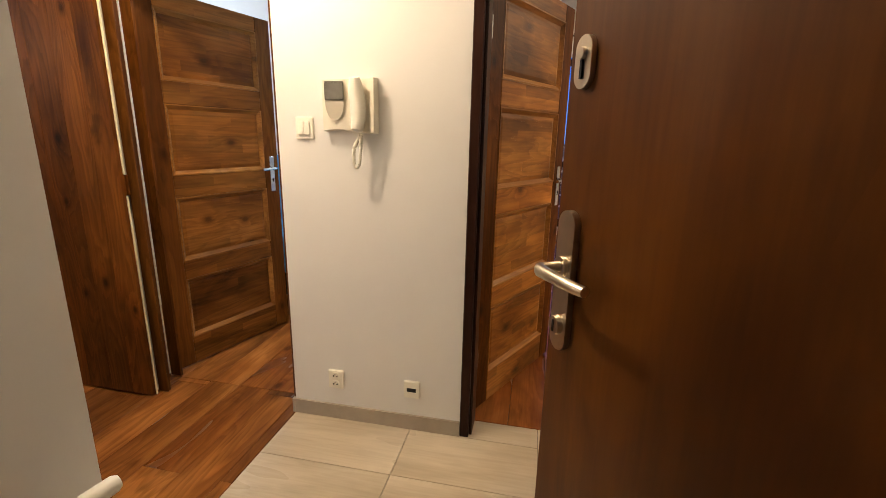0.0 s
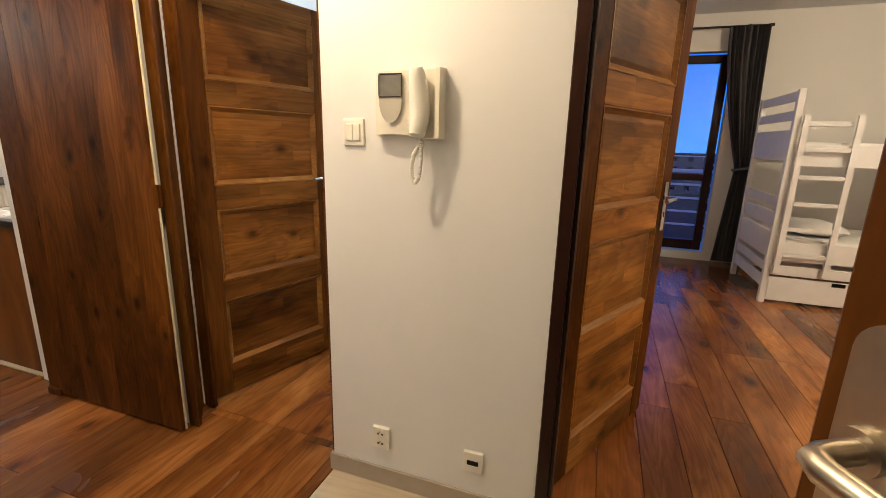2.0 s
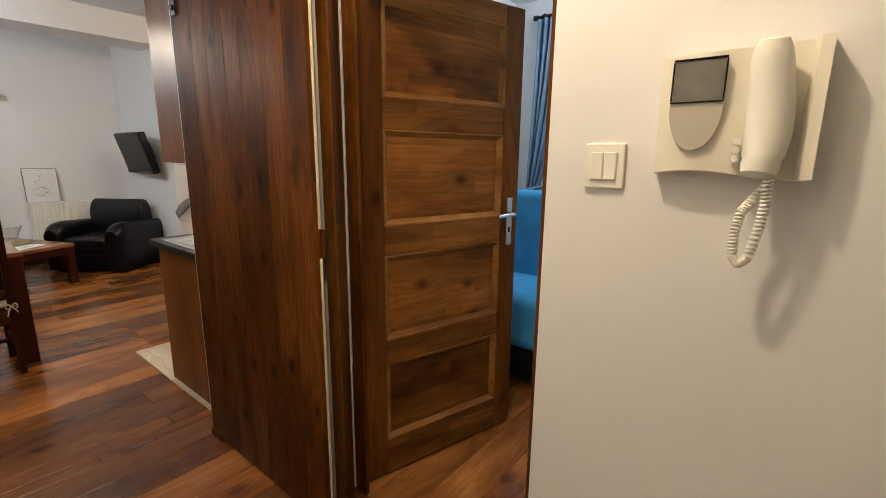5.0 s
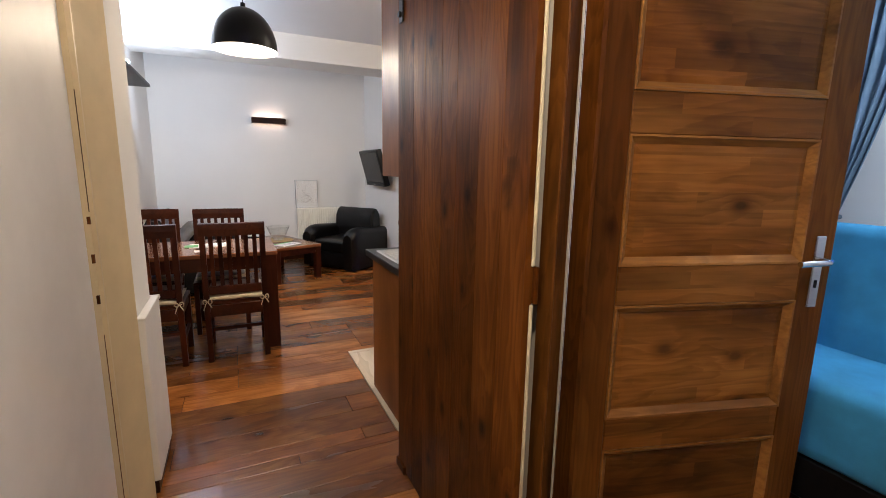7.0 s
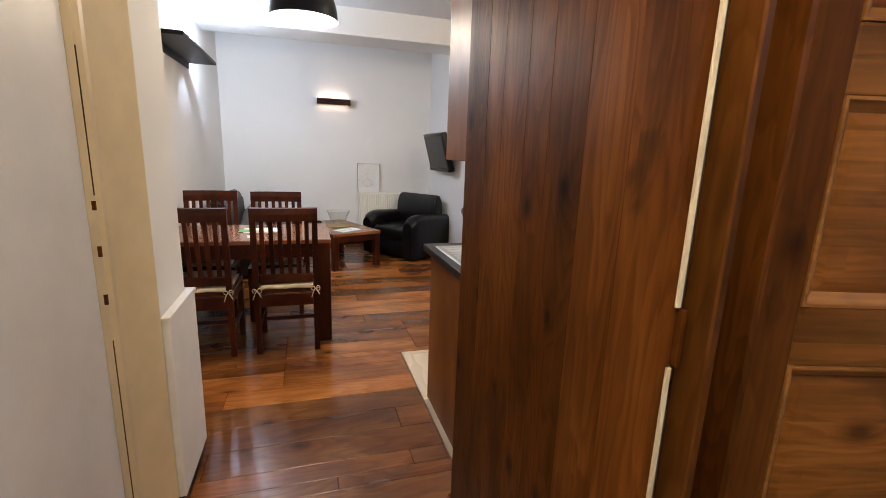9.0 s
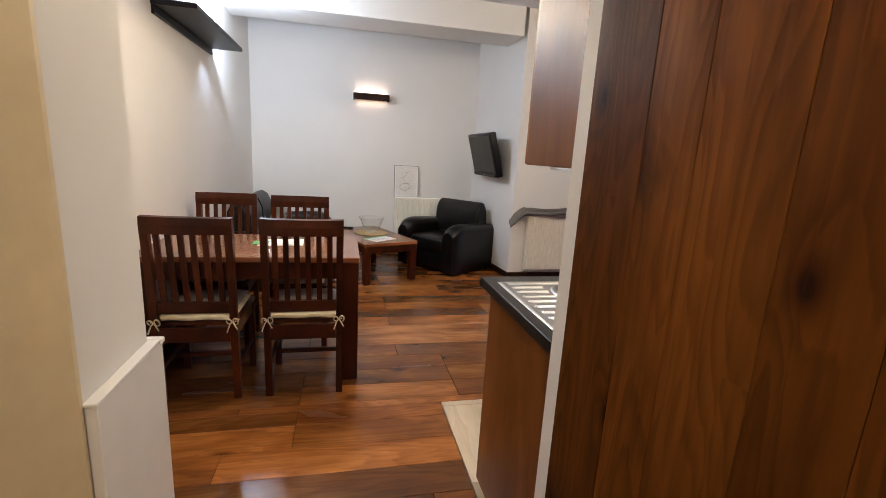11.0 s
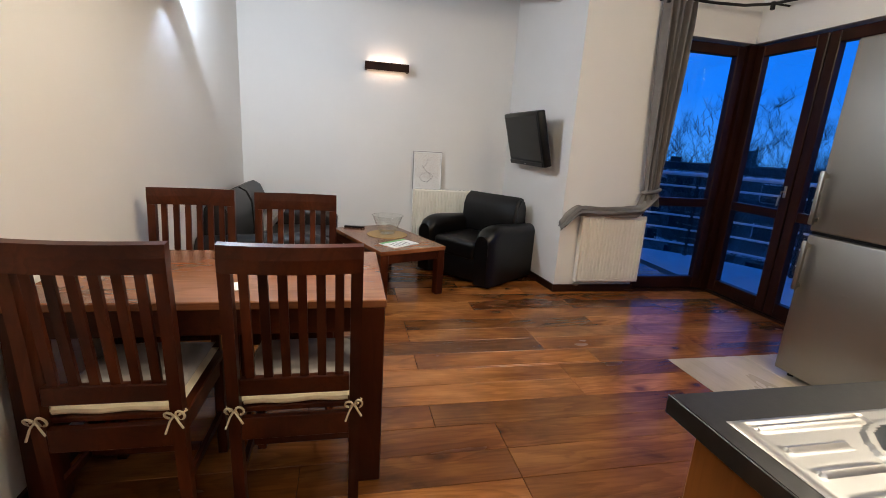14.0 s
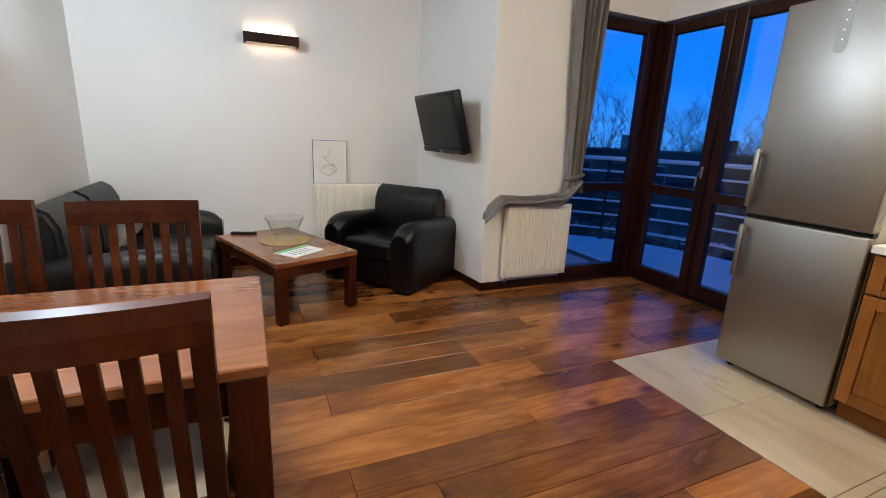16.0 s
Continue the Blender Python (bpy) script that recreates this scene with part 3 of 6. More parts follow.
def boarded_door():
    """A sliding door of upright tongue-and-groove boards, hung in front of the wall."""
    d = thing("sliding_board_door", pose(-2.642, 1.63, 0.012), "dark brown boarded sliding door in front of the wall", "door")
    rnd, x = random.Random(4), 0.0
    widths = [0.185, 0.12, 0.15, 0.12, 0.15, 0.14, 0.13]
    k = 0.945 / sum(widths)
    for w in widths:
        w *= k
        part("board", boxed(x + 0.0003, -rnd.random() * 0.0012, 0, x + w - 0.0003, 0.024, 2.13, bev=0.0013), M_BOARD, d)
        x += w
    part("edge_strip", boxed(0.9455, 0.015, 0.0, 0.951, 0.024, 1.05, bev=0.001), M_RAWEDGE, d, "bare cream-coloured door edge")
    part("edge_strip", boxed(0.9455, 0.015, 1.15, 0.951, 0.024, 2.13, bev=0.001), M_RAWEDGE, d, "bare cream-coloured door edge")
    part("latch_plate", boxed(0.925, 0.0245, 1.052, 0.956, 0.034, 1.148, bev=0.002), M_BOARD, d, "dark latch piece on the door edge")
    for xx in (0.05, 0.89):
        h = part("hanger", boxed(xx - 0.02, -0.008, 1.95, xx + 0.02, -0.002, 2.22, bev=0.002), M_DARKMETAL, d, "black iron hanger strap")
        part("bolt", cyl(bmesh.new(), (xx, -0.018, 1.98), (xx, -0.008, 1.98), 0.011), M_DARKMETAL, h)
        part("roller", cyl(bmesh.new(), (xx, -0.006, 2.235), (xx, 0.022, 2.235), 0.035, n=20), M_DARKMETAL, h)
    part("floor_guide", boxed(0.0, -0.012, -0.010, 0.10, 0.045, 0.03, bev=0.003), M_BOARD, d)
    return d


boarded_door()
bm = boxed(-2.75, 1.655, 2.185, -0.98, 1.685, 2.215, bev=0.003)
rail = part("sliding_rail", bm, M_DARKMETAL)
tagged(rail, "black iron sliding door rail on the wall", "rail")


def entry_door():
    """The entrance door, swung into the hall; hinge at the origin, leaf along local x."""
    hx, hy, fx, fy = 0.672, -0.055, 0.2365, 0.7565
    ang = math.degrees(math.atan2(fy - hy, fx - hx))
    w = math.hypot(fx - hx, fy - hy)
    d = thing("entrance_door", pose(hx, hy, 0.012, 0, 0, ang), "open entrance door in varnished reddish-brown wood veneer", "door")
    part("leaf", boxed(0, -0.045, 0, w, 0.0, 2.06, bev=0.004), M_ENTRY, d)
    c = w - 0.052

    def oblong(z0, z1, half, y0, y1):
        pts = [(c + half * math.cos(a), z1 - half + half * math.sin(a)) for a in [math.pi * i / 12 for i in range(13)]]
        pts += [(c + half * math.cos(a), z0 + half + half * math.sin(a)) for a in [math.pi + math.pi * i / 12 for i in range(13)]]
        b = prism(bmesh.new(), pts, y0, y1)
        bmesh.ops.bevel(b, geom=[ed for ed in b.edges if abs(ed.verts[0].co.y - ed.verts[1].co.y) < 1e-6 and ed.verts[0].co.y == max(y0, y1)], offset=0.0035, segments=2, affect="EDGES")
        return b
    plate = part("lock_plate", oblong(0.962, 1.229, 0.026, 0.0, 0.012), M_NICKEL, d, "satin nickel security lock plate", True)
    bm = tube(bmesh.new(), [(c, 0.010, 1.126), (c, 0.05, 1.126), (c - 0.004, 0.060, 1.126), (c - 0.016, 0.066, 1.126), (c - 0.07, 0.067, 1.128), (c - 0.115, 0.066, 1.129), (c - 0.142, 0.061, 1.129)], 0.0105, 12, [0.0105, 0.0105, 0.0112, 0.0115, 0.0105, 0.0098, 0.0088])
    part("lever", bm, M_NICKEL, plate, "", True)
    part("lever_rose", cyl(bmesh.new(), (c, 0.012, 1.126), (c, 0.02, 1.126), 0.019, n=24), M_NICKEL, plate, "", True)
    part("cylinder_guard", cyl(bmesh.new(), (c, 0.012, 1.012), (c, 0.022, 1.012), 0.019, 0.017, n=24), M_NICKEL, plate, "", True)
    part("key_slot", boxed(c - 0.0025, 0.022, 1.0, c + 0.0025, 0.0235, 1.024), M_BLACKPL, plate)
    rose = part("upper_lock", oblong(1.432, 1.516, 0.023, 0.0, 0.009), M_NICKEL, d, "satin nickel upper lock rose", True)
    part("lock_cylinder", cyl(bmesh.new(), (c, 0.009, 1.487), (c, 0.016, 1.487), 0.010, n=20), M_NICKEL, rose, "", True)
    part("key_slot", boxed(c - 0.003, 0.009, 1.448, c + 0.003, 0.0125, 1.480), M_BLACKPL, rose)
    for z in (0.25, 1.0, 1.75):
        part("hinge", cyl(bmesh.new(), (-0.008, -0.022, z), (-0.008, -0.022, z + 0.12), 0.011), M_NICKEL, d)
    return d


entry_door()
f = tagged(new("door_frame_entrance"), "brown wooden entrance door frame", "door frame", kind="structure")
part("jamb", boxed(-0.27, -0.31, 0, -0.225, -0.15, 2.10, bev=0.003), M_ENTRY, f)
part("jamb", boxed(0.695, -0.31, 0, 0.74, -0.15, 2.10, bev=0.003), M_ENTRY, f)
part("head", boxed(-0.224, -0.31, 2.07, 0.694, -0.15, 2.115, bev=0.003), M_ENTRY, f)
wall("wall_stairwell", (-1.5, -1.75, 0, 1.6, -1.6, 2.7), (-1.5, -1.6, 0, -1.35, -0.3, 2.7), (1.45, -1.6, 0, 1.6, -0.3, 2.7), label="white stairwell wall outside the entrance")
wall("ceiling_stairwell", (-1.5, -1.75, 2.7, 1.6, -0.3, 2.8), material=M_CEIL, label="white stairwell ceiling", category="ceiling")

# white room door in the south wall of the hall, with its cream jamb
d = thing("white_room_door", pose(-1.70, 0.545, 0.01), "closed flush white-lacquered room door", "door")
part("leaf", boxed(-0.878, -0.04, 0, 0, 0.0, 2.05, bev=0.003), M_LACQ, d)
f = tagged(new("door_frame_white_room"), "cream-yellow moulded door jamb with lock recesses", "door frame", kind="structure")
bm = prism(bmesh.new(), ((-2.86, 0.461), (-2.86, 0.606), (-2.835, 0.612), (-2.80, 0.600), (-2.66, 0.560), (-2.62, 0.566), (-2.602, 0.556), (-2.602, 0.461)), 0, 2.12)
bmesh.ops.rotate(bm, verts=bm.verts[:], cent=(0, 0, 0), matrix=Matrix(((1, 0, 0), (0, 0, 1), (0, 1, 0))))
part("jamb", bm, M_JAMB, f)
for z0, z1 in ((0.0, 0.82), (0.93, 0.96), (1.07, 1.10), (1.20, 1.225), (1.24, 1.62)):
    part("lock_recess", boxed(-2.6040, 0.5485 if z1 - z0 < 0.1 else 0.5562, z0, -2.5985, 0.5575, z1), M_BOARD, f)


def low_cabinet():
    c = thing("low_white_cabinet", pose(-3.235, 0.30, 0), "low white lacquered cabinet at the end of the wall", "cabinet")
    part("body", boxed(0, 0.06, 0.08, 0.023, 0.304, 0.765, bev=0.003), M_LACQ, c)
    part("front_panel", boxed(0.0, 0.305, 0.06, 0.375, 0.332, 0.7775, bev=0.003), M_LACQ, c)
    part("top_board", boxed(-0.004, 0.05, 0.768, 0.0235, 0.338, 0.787, bev=0.003), M_LACQ, c)
    part("top_edge", boxed(0.024, 0.302, 0.779, 0.379, 0.335, 0.787, bev=0.002), M_LACQ, c)
    part("plinth", boxed(0.004, 0.06, 0.0, 0.023, 0.30, 0.078), M_FRAME, c)
    part("plinth", boxed(0.024, 0.302, 0.0, 0.37, 0.322, 0.058), M_FRAME, c)


low_cabinet()


# ---- hall fittings ----
def intercom():
    """A wall video intercom with its handset and coiled cord; x along the wall, -y towards the room."""
    t = thing("video_intercom", pose(-0.57, 1.70, 1.375), "cream plastic video intercom with a handset on the wall", "intercom")
    # wavy body
    def skin(u, v):
        x = -0.115 + 0.23 * u
        dep = 0.029 + 0.010 * math.sin(u * 5.2 + 0.3) + (0.022 if u > 0.9 else 0.0) + 0.014 * u
        return x, -dep, (0.004 * math.sin(u * 6.0)) + 0.212 * v
    bm = bmesh.new()
    nu = 30
    cols = []
    for i in range(nu + 1):
        u = i / nu
        x, y0, _ = skin(u, 0)
        lo, hi = 0.006 * math.sin(u * 5.5), 0.205 + 0.006 * u
        cols.append([bm.verts.new(p) for p in ((x, 0, lo), (x, y0, lo + 0.004), (x, y0 - 0.002, 0.10), (x, y0, hi - 0.004), (x, 0, hi))])
    for a, b in zip(cols, cols[1:]):
        for j in range(4):
            bm.faces.new((a[j], a[j + 1], b[j + 1], b[j]))
        bm.faces.new((a[4], a[0], b[0], b[4]))
    bm.faces.new(cols[0])
    bm.faces.new(cols[-1])
    body = part("body", bm, M_PLASTIC, t, "", True)
    # screen window shaped like a shield
    pts = [(-0.094, 0.112), (-0.094, 0.186), (-0.088, 0.193), (-0.020, 0.193), (-0.014, 0.186), (-0.014, 0.112)] + [(-0.054 + 0.040 * math.cos(a), 0.112 - 0.068 * math.sin(a)) for a in [math.pi * k / 16 for k in range(1, 16)]]
    part("screen_surround", prism(bmesh.new(), pts, -0.0465, -0.0515), M_GREYPL, body, "grey shield-shaped front")
    bez = bmesh.new()
    for q in ((-0.0945, -0.055, 0.190, -0.0135, -0.0505, 0.1935), (-0.0945, -0.055, 0.122, -0.0135, -0.0505, 0.1245), (-0.0945, -0.055, 0.125, -0.092, -0.0505, 0.1895), (-0.016, -0.055, 0.125, -0.0135, -0.0505, 0.1895)):
        box(bez, *q, bev=0.002)
    part("bezel", bez, M_BLACKPL, body)
    part("screen", boxed(-0.0915, -0.0525, 0.125, -0.0165, -0.050, 0.1895), M_SCREENG, body, "dark small screen")
    hs = bmesh.new()
    sheet_pts = []
    for i in range(15):
        v = i / 14
        z = 0.006 + 0.200 * v
        d = 0.060 + 0.014 * (abs(2 * v - 1) ** 2)
        sheet_pts.append((0.048 + 0.004 * math.sin(v * 5), -d, z))
    tube(hs, sheet_pts, 0.02, 14, [0.014 + 0.018 * math.sin(math.pi * min(1, max(0.03, 0.06 + i / 15))) ** 0.35 for i in range(15)])
    part("handset", hs, M_PLASTIC2, t, "ivory telephone handset", True)
    for z in (0.030, 0.044, 0.058):
        part("button", cyl(bmesh.new(), (0.010, -0.042, z), (0.012, -0.053, z), 0.006, n=16), M_PLASTIC2, body)
    bm = bmesh.new()
    knots = [Vector(q) + Vector((0.013, -0.018, -0.010)) for q in ((0.050, -0.056, 0.008), (0.051, -0.054, -0.03), (0.047, -0.050, -0.07), (0.038, -0.047, -0.118), (0.026, -0.046, -0.132), (0.016, -0.046, -0.118), (0.014, -0.046, -0.082), (0.020, -0.045, -0.045), (0.033, -0.043, -0.024), (0.047, -0.030, -0.004))]
    coil, N = [], 620
    for i in range(N):
        s = i / (N - 1) * (len(knots) - 1)
        k = min(int(s), len(knots) - 2)
        ax = knots[k].lerp(knots[k + 1], s - k)
        d = (knots[k + 1] - knots[k]).normalized()
        n1 = d.cross(Vector((0, 1, 0))).normalized()
        a = i * 2 * math.pi / 11
        coil.append(ax + 0.0056 * (math.cos(a) * n1 + math.sin(a) * d.cross(n1)))
    tube(bm, coil, 0.0026, 5)
    part("coiled_cord", bm, M_PLASTIC2, t, "ivory coiled cord", True)


intercom()


def switch(name, m, label, two=True):
    s = thing(name, m, label, "light switch")
    part("cover_frame", boxed(-0.04, -0.010, -0.045, 0.04, 0, 0.045, bev=0.003, seg=2), M_PLASTIC2, s)
    for i in range(2 if two else 1):
        a, b = (-0.026 + 0.0265 * i, -0.0005 + 0.0265 * i) if two else (-0.026, 0.026)
        part("rocker", boxed(a, -0.016, -0.028, b, -0.0095, 0.028, bev=0.002), M_PLASTIC2, s)


switch("light_switch", pose(-0.785, 1.70, 1.388), "ivory double light switch on the wall")
switch("light_switch", pose(-2.690, 1.70, 1.388), "ivory light switch beside the boarded door", False)


def socket():
    s = thing("wall_socket", pose(-0.687, 1.70, 0.215), "ivory double wall socket near the skirting", "socket")
    part("cover_frame", boxed(-0.037, -0.016, -0.046, 0.037, 0, 0.046, bev=0.003, seg=2), M_PLASTIC2, s)
    for z in (-0.021, 0.021):
        w = part("well", cyl(bmesh.new(), (0, -0.0195, z), (0, -0.0155, z), 0.0195, n=24), M_PLASTIC2, s, "", True)
        for dx in (-0.009, 0.009):
            part("contact_hole", cyl(bmesh.new(), (dx, -0.0205, z), (dx, -0.0194, z), 0.0042, n=8), M_BLACKPL, w)
        part("earth_pin", cyl(bmesh.new(), (0, -0.026, z + 0.010), (0, -0.0194, z + 0.010), 0.0025, n=8), M_CHROME, w)
    s = thing("aerial_socket", pose(-0.308, 1.70, 0.213), "ivory data socket with a dark slot", "socket")
    part("cover_frame", boxed(-0.037, -0.016, -0.042, 0.037, 0, 0.042, bev=0.003, seg=2), M_PLASTIC2, s)
    part("slot", boxed(-0.022, -0.0175, -0.010, 0.022, -0.0155, 0.010, bev=0.001), M_BLACKPL, s)


socket()

v = thing("radiator_valve", pose(-0.80, 0.525, 0.553), "cream thermostatic radiator valve on the wall", "radiator valve")
bm = cyl(bmesh.new(), (0.0, 0, 0), (0.05, 0.0, 0), 0.011)
part("pipe_stub", bm, M_CHROME, v, "", True)
bm = tube(bmesh.new(), [(0.05, -0.02, 0), (0.06, 0.02, 0.002), (0.075, 0.075, 0.006), (0.078, 0.085, 0.0065)], 0.02, 18, [0.017, 0.022, 0.021, 0.015])
part("thermostat_head", bm, M_PLASTIC2, v, "ribbed cream thermostat head", True)



def ceiling_lamp(x, y, z, label):
    c = thing("ceiling_lamp", pose(x, y, z), label, "ceiling lamp")
    part("base", cyl(bmesh.new(), (0, 0, -0.03), (0, 0, 0), 0.13, n=32), M_WHITEWOOD, c, "", True)
    part("shade", lathe(bmesh.new(), ((0.13, -0.03), (0.128, -0.06), (0.10, -0.10), (0.05, -0.118), (0, -0.122)), 32), M_OPAL, c, "lit opal glass shade", True)


M_OPAL = glow("lit_opal_glass", (1.0, 0.85, 0.65), 3.0)
ceiling_lamp(-0.98, 1.10, HALL_Z, "round white hallway ceiling lamp, lit")
ceiling_lamp(-3.9, 3.3, ROOM_Z, "round white kitchen ceiling lamp, lit")
ceiling_lamp(2.6, 3.1, 2.85, "round white bedroom ceiling lamp, lit")
ceiling_lamp(-1.4, 3.8, 2.75, "round white small bedroom ceiling lamp, lit")


# ---- living room: windows ----
def glazed(name, m, width, height, rail, label, handle=False):
    """A glazed balcony sash; origin at its lower left corner, x along it, y across."""
    w = tagged(new(name), label, "window", kind="structure")
    w.matrix_basis = m
    t, fw = 0.035, 0.085
    part("window_frame", boxed(0, -t, 0, fw, t, height, bev=0.006), M_FRAME, w)
    part("window_frame", boxed(width - fw, -t, 0, width, t, height, bev=0.006), M_FRAME, w)
    part("window_frame", boxed(fw + 0.001, -t, 0, width - fw - 0.001, t, 0.12, bev=0.006), M_FRAME, w)
    part("window_frame", boxed(fw + 0.001, -t, height - 0.09, width - fw - 0.001, t, height, bev=0.006), M_FRAME, w)
    part("cross_rail", boxed(fw + 0.001, -t, rail - 0.04, width - fw - 0.001, t, rail + 0.04, bev=0.006), M_FRAME, w)
    for z0, z1 in ((0.121, rail - 0.041), (rail + 0.041, height - 0.091)):
        g = part("pane", boxed(fw, -0.004, z0, width - fw, 0.004, z1), M_GLASS, w)
        g.visible_shadow = False
    if handle:
        h = part("handle", boxed(width - 0.06, -t - 0.008, 1.02, width - 0.035, -t, 1.12, bev=0.003), M_NICKEL, w, "metal window handle")
        part("lever", tube(bmesh.new(), [(width - 0.047, -t - 0.006, 1.07), (width - 0.047, -t - 0.04, 1.07), (width - 0.055, -t - 0.045, 1.02), (width - 0.06, -t - 0.045, 0.95)], 0.007, 8), M_NICKEL, h, "", True)
    return w


glazed("window_1", pose(-6.64, 3.82, 0.02, 0, 0, 90), 0.86, 2.32, 0.875, "tall dark brown wooden balcony window")
glazed("window_2", pose(-6.57, 4.79, 0.02), 0.645, 2.32, 0.875, "tall dark brown wooden balcony door sash with a handle", True)
glazed("window_3", pose(-5.915, 4.79, 0.02), 0.93, 2.32, 0.875, "tall dark brown wooden balcony window beside the fridge")
wall("window_post", (-6.69, 4.685, 0, -6.575, 4.84, 2.35), material=M_FRAME, label="dark brown corner post between the windows", category="window post")
wall("window_sill", (-6.72, 3.80, 0, -6.56, 4.68, 0.018), (-6.57, 4.72, 0, -4.98, 4.86, 0.018), material=M_FRAME, label="dark wooden window threshold", category="threshold")


def drape(name, m, label, material, width, top, tie, bottom, folds=7, lean=0.10, pinch=0.35, loop=True, seed=1):
    """A hanging curtain drawn in by a tie; x across it, origin on the floor."""
    t = thing(name, m, label, "curtain")
    r = random.Random(seed)
    ph = r.random() * 6

    def f(u, v):
        z = top + (bottom - top) * v
        k = (top - z) / (top - tie)
        if k < 1:
            squeeze = 1 - (1 - pinch) * k ** 1.7
            shift = lean * k ** 1.5
        else:
            q = (z - tie) / (bottom - tie)
            squeeze = pinch + 0.35 * q
            shift = lean * (1 - 0.15 * q)
        x = (u - 0.5) * width * squeeze + shift
        warp = u + 0.035 * math.sin(2 * math.pi * (u * 1.7 + 0.3 * v) + ph)
        y = (0.042 + 0.014 * math.sin(3 * v + ph)) * math.sin(warp * folds * 2 * math.pi + ph + 0.9 * math.sin(v * 2.2)) * (0.75 + 0.25 * squeeze)
        y += 0.010 * math.sin(u * 23 + v * 5)
        return x, y, z
    part("cloth", sheet(bmesh.new(), f, 90, 34, 0.003), material, t, "", True)
    if loop:
        bm = bmesh.new()
        w = width * pinch * 0.5
        tube(bm, [(lean + (w + 0.015) * math.cos(a), 0.055 * math.sin(a), tie + 0.02 * math.cos(a)) for a in [2 * math.pi * i / 24 for i in range(25)]], 0.016, 8)
        part("tie_band", bm, material, t, "", True)
    return t


drape("curtain", pose(-6.50, 3.83, 0, 0, 0, 90), "grey curtain gathered beside the balcony window", M_GREYCLOTH, 0.26, 2.60, 1.00, 0.86, 4.5, 0.03, 0.52, True, 3)


def draped_end():
    """The curtain's foot laid over the radiator."""
    t = thing("curtain_end", pose(-6.50, 0, 0), "grey curtain cloth laid over the radiator top", "curtain")

    def f(u, v):
        y = 3.90 - 0.90 * u
        a = v * 2 * math.pi
        hang = 0.0 if u < 0.82 else -0.15 * ((u - 0.82) / 0.18) ** 1.3
        rise = 0.15 * max(0.0, 1 - u * 5.5) ** 1.3
        ry = 0.047 + 0.010 * math.sin(7 * u) - (0.02 if u > 0.95 else 0)
        fold = (0.014 * math.sin(a * 5 + 4 * u) + 0.006 * math.sin(a * 9 - 3 * u)) * (0.6 + 0.8 * u)
        return (0.01 + (ry * 1.15 + fold) * math.cos(a), y + 0.015 * math.sin(a * 2), 0.800 + rise + hang + (ry * 0.8 + fold) * math.sin(a) + 0.006 * math.sin(9 * u))
    bm = sheet(bmesh.new(), f, 40, 48)
    bmesh.ops.remove_doubles(bm, verts=bm.verts[:], dist=0.0005)
    bmesh.ops.holes_fill(bm, edges=bm.edges[:], sides=60)
    part("cloth", bm, M_GREYCLOTH, t, "", True)


draped_end()

r = thing("curtain_rail", pose(0, 0, 2.61), "black iron curved curtain rail over the window", "curtain rail")
pts = [(-6.47, 3.62, 0), (-6.47, 3.9, 0), (-6.47, 4.15, 0), (-6.43, 4.40, 0), (-6.32, 4.55, 0), (-6.15, 4.62, 0), (-5.9, 4.63, 0), (-5.0, 4.63, 0)]
part("rod", tube(bmesh.new(), pts, 0.012, 10), M_DARKMETAL, r, "", True)
for p, q in (((-6.47, 3.70, 0), (-6.585, 3.70, 0.0)), ((-6.30, 4.555, 0), (-6.30, 4.72, 0.0)), ((-5.3, 4.63, 0), (-5.3, 4.72, 0.0))):
    b = part("bracket", cyl(bmesh.new(), p, q, 0.009), M_DARKMETAL, r)
    part("bracket_clip", boxed(p[0] - 0.014, p[1] - 0.014, -0.05, p[0] + 0.014, p[1] + 0.014, 0.014, bev=0.003), M_DARKMETAL, b)


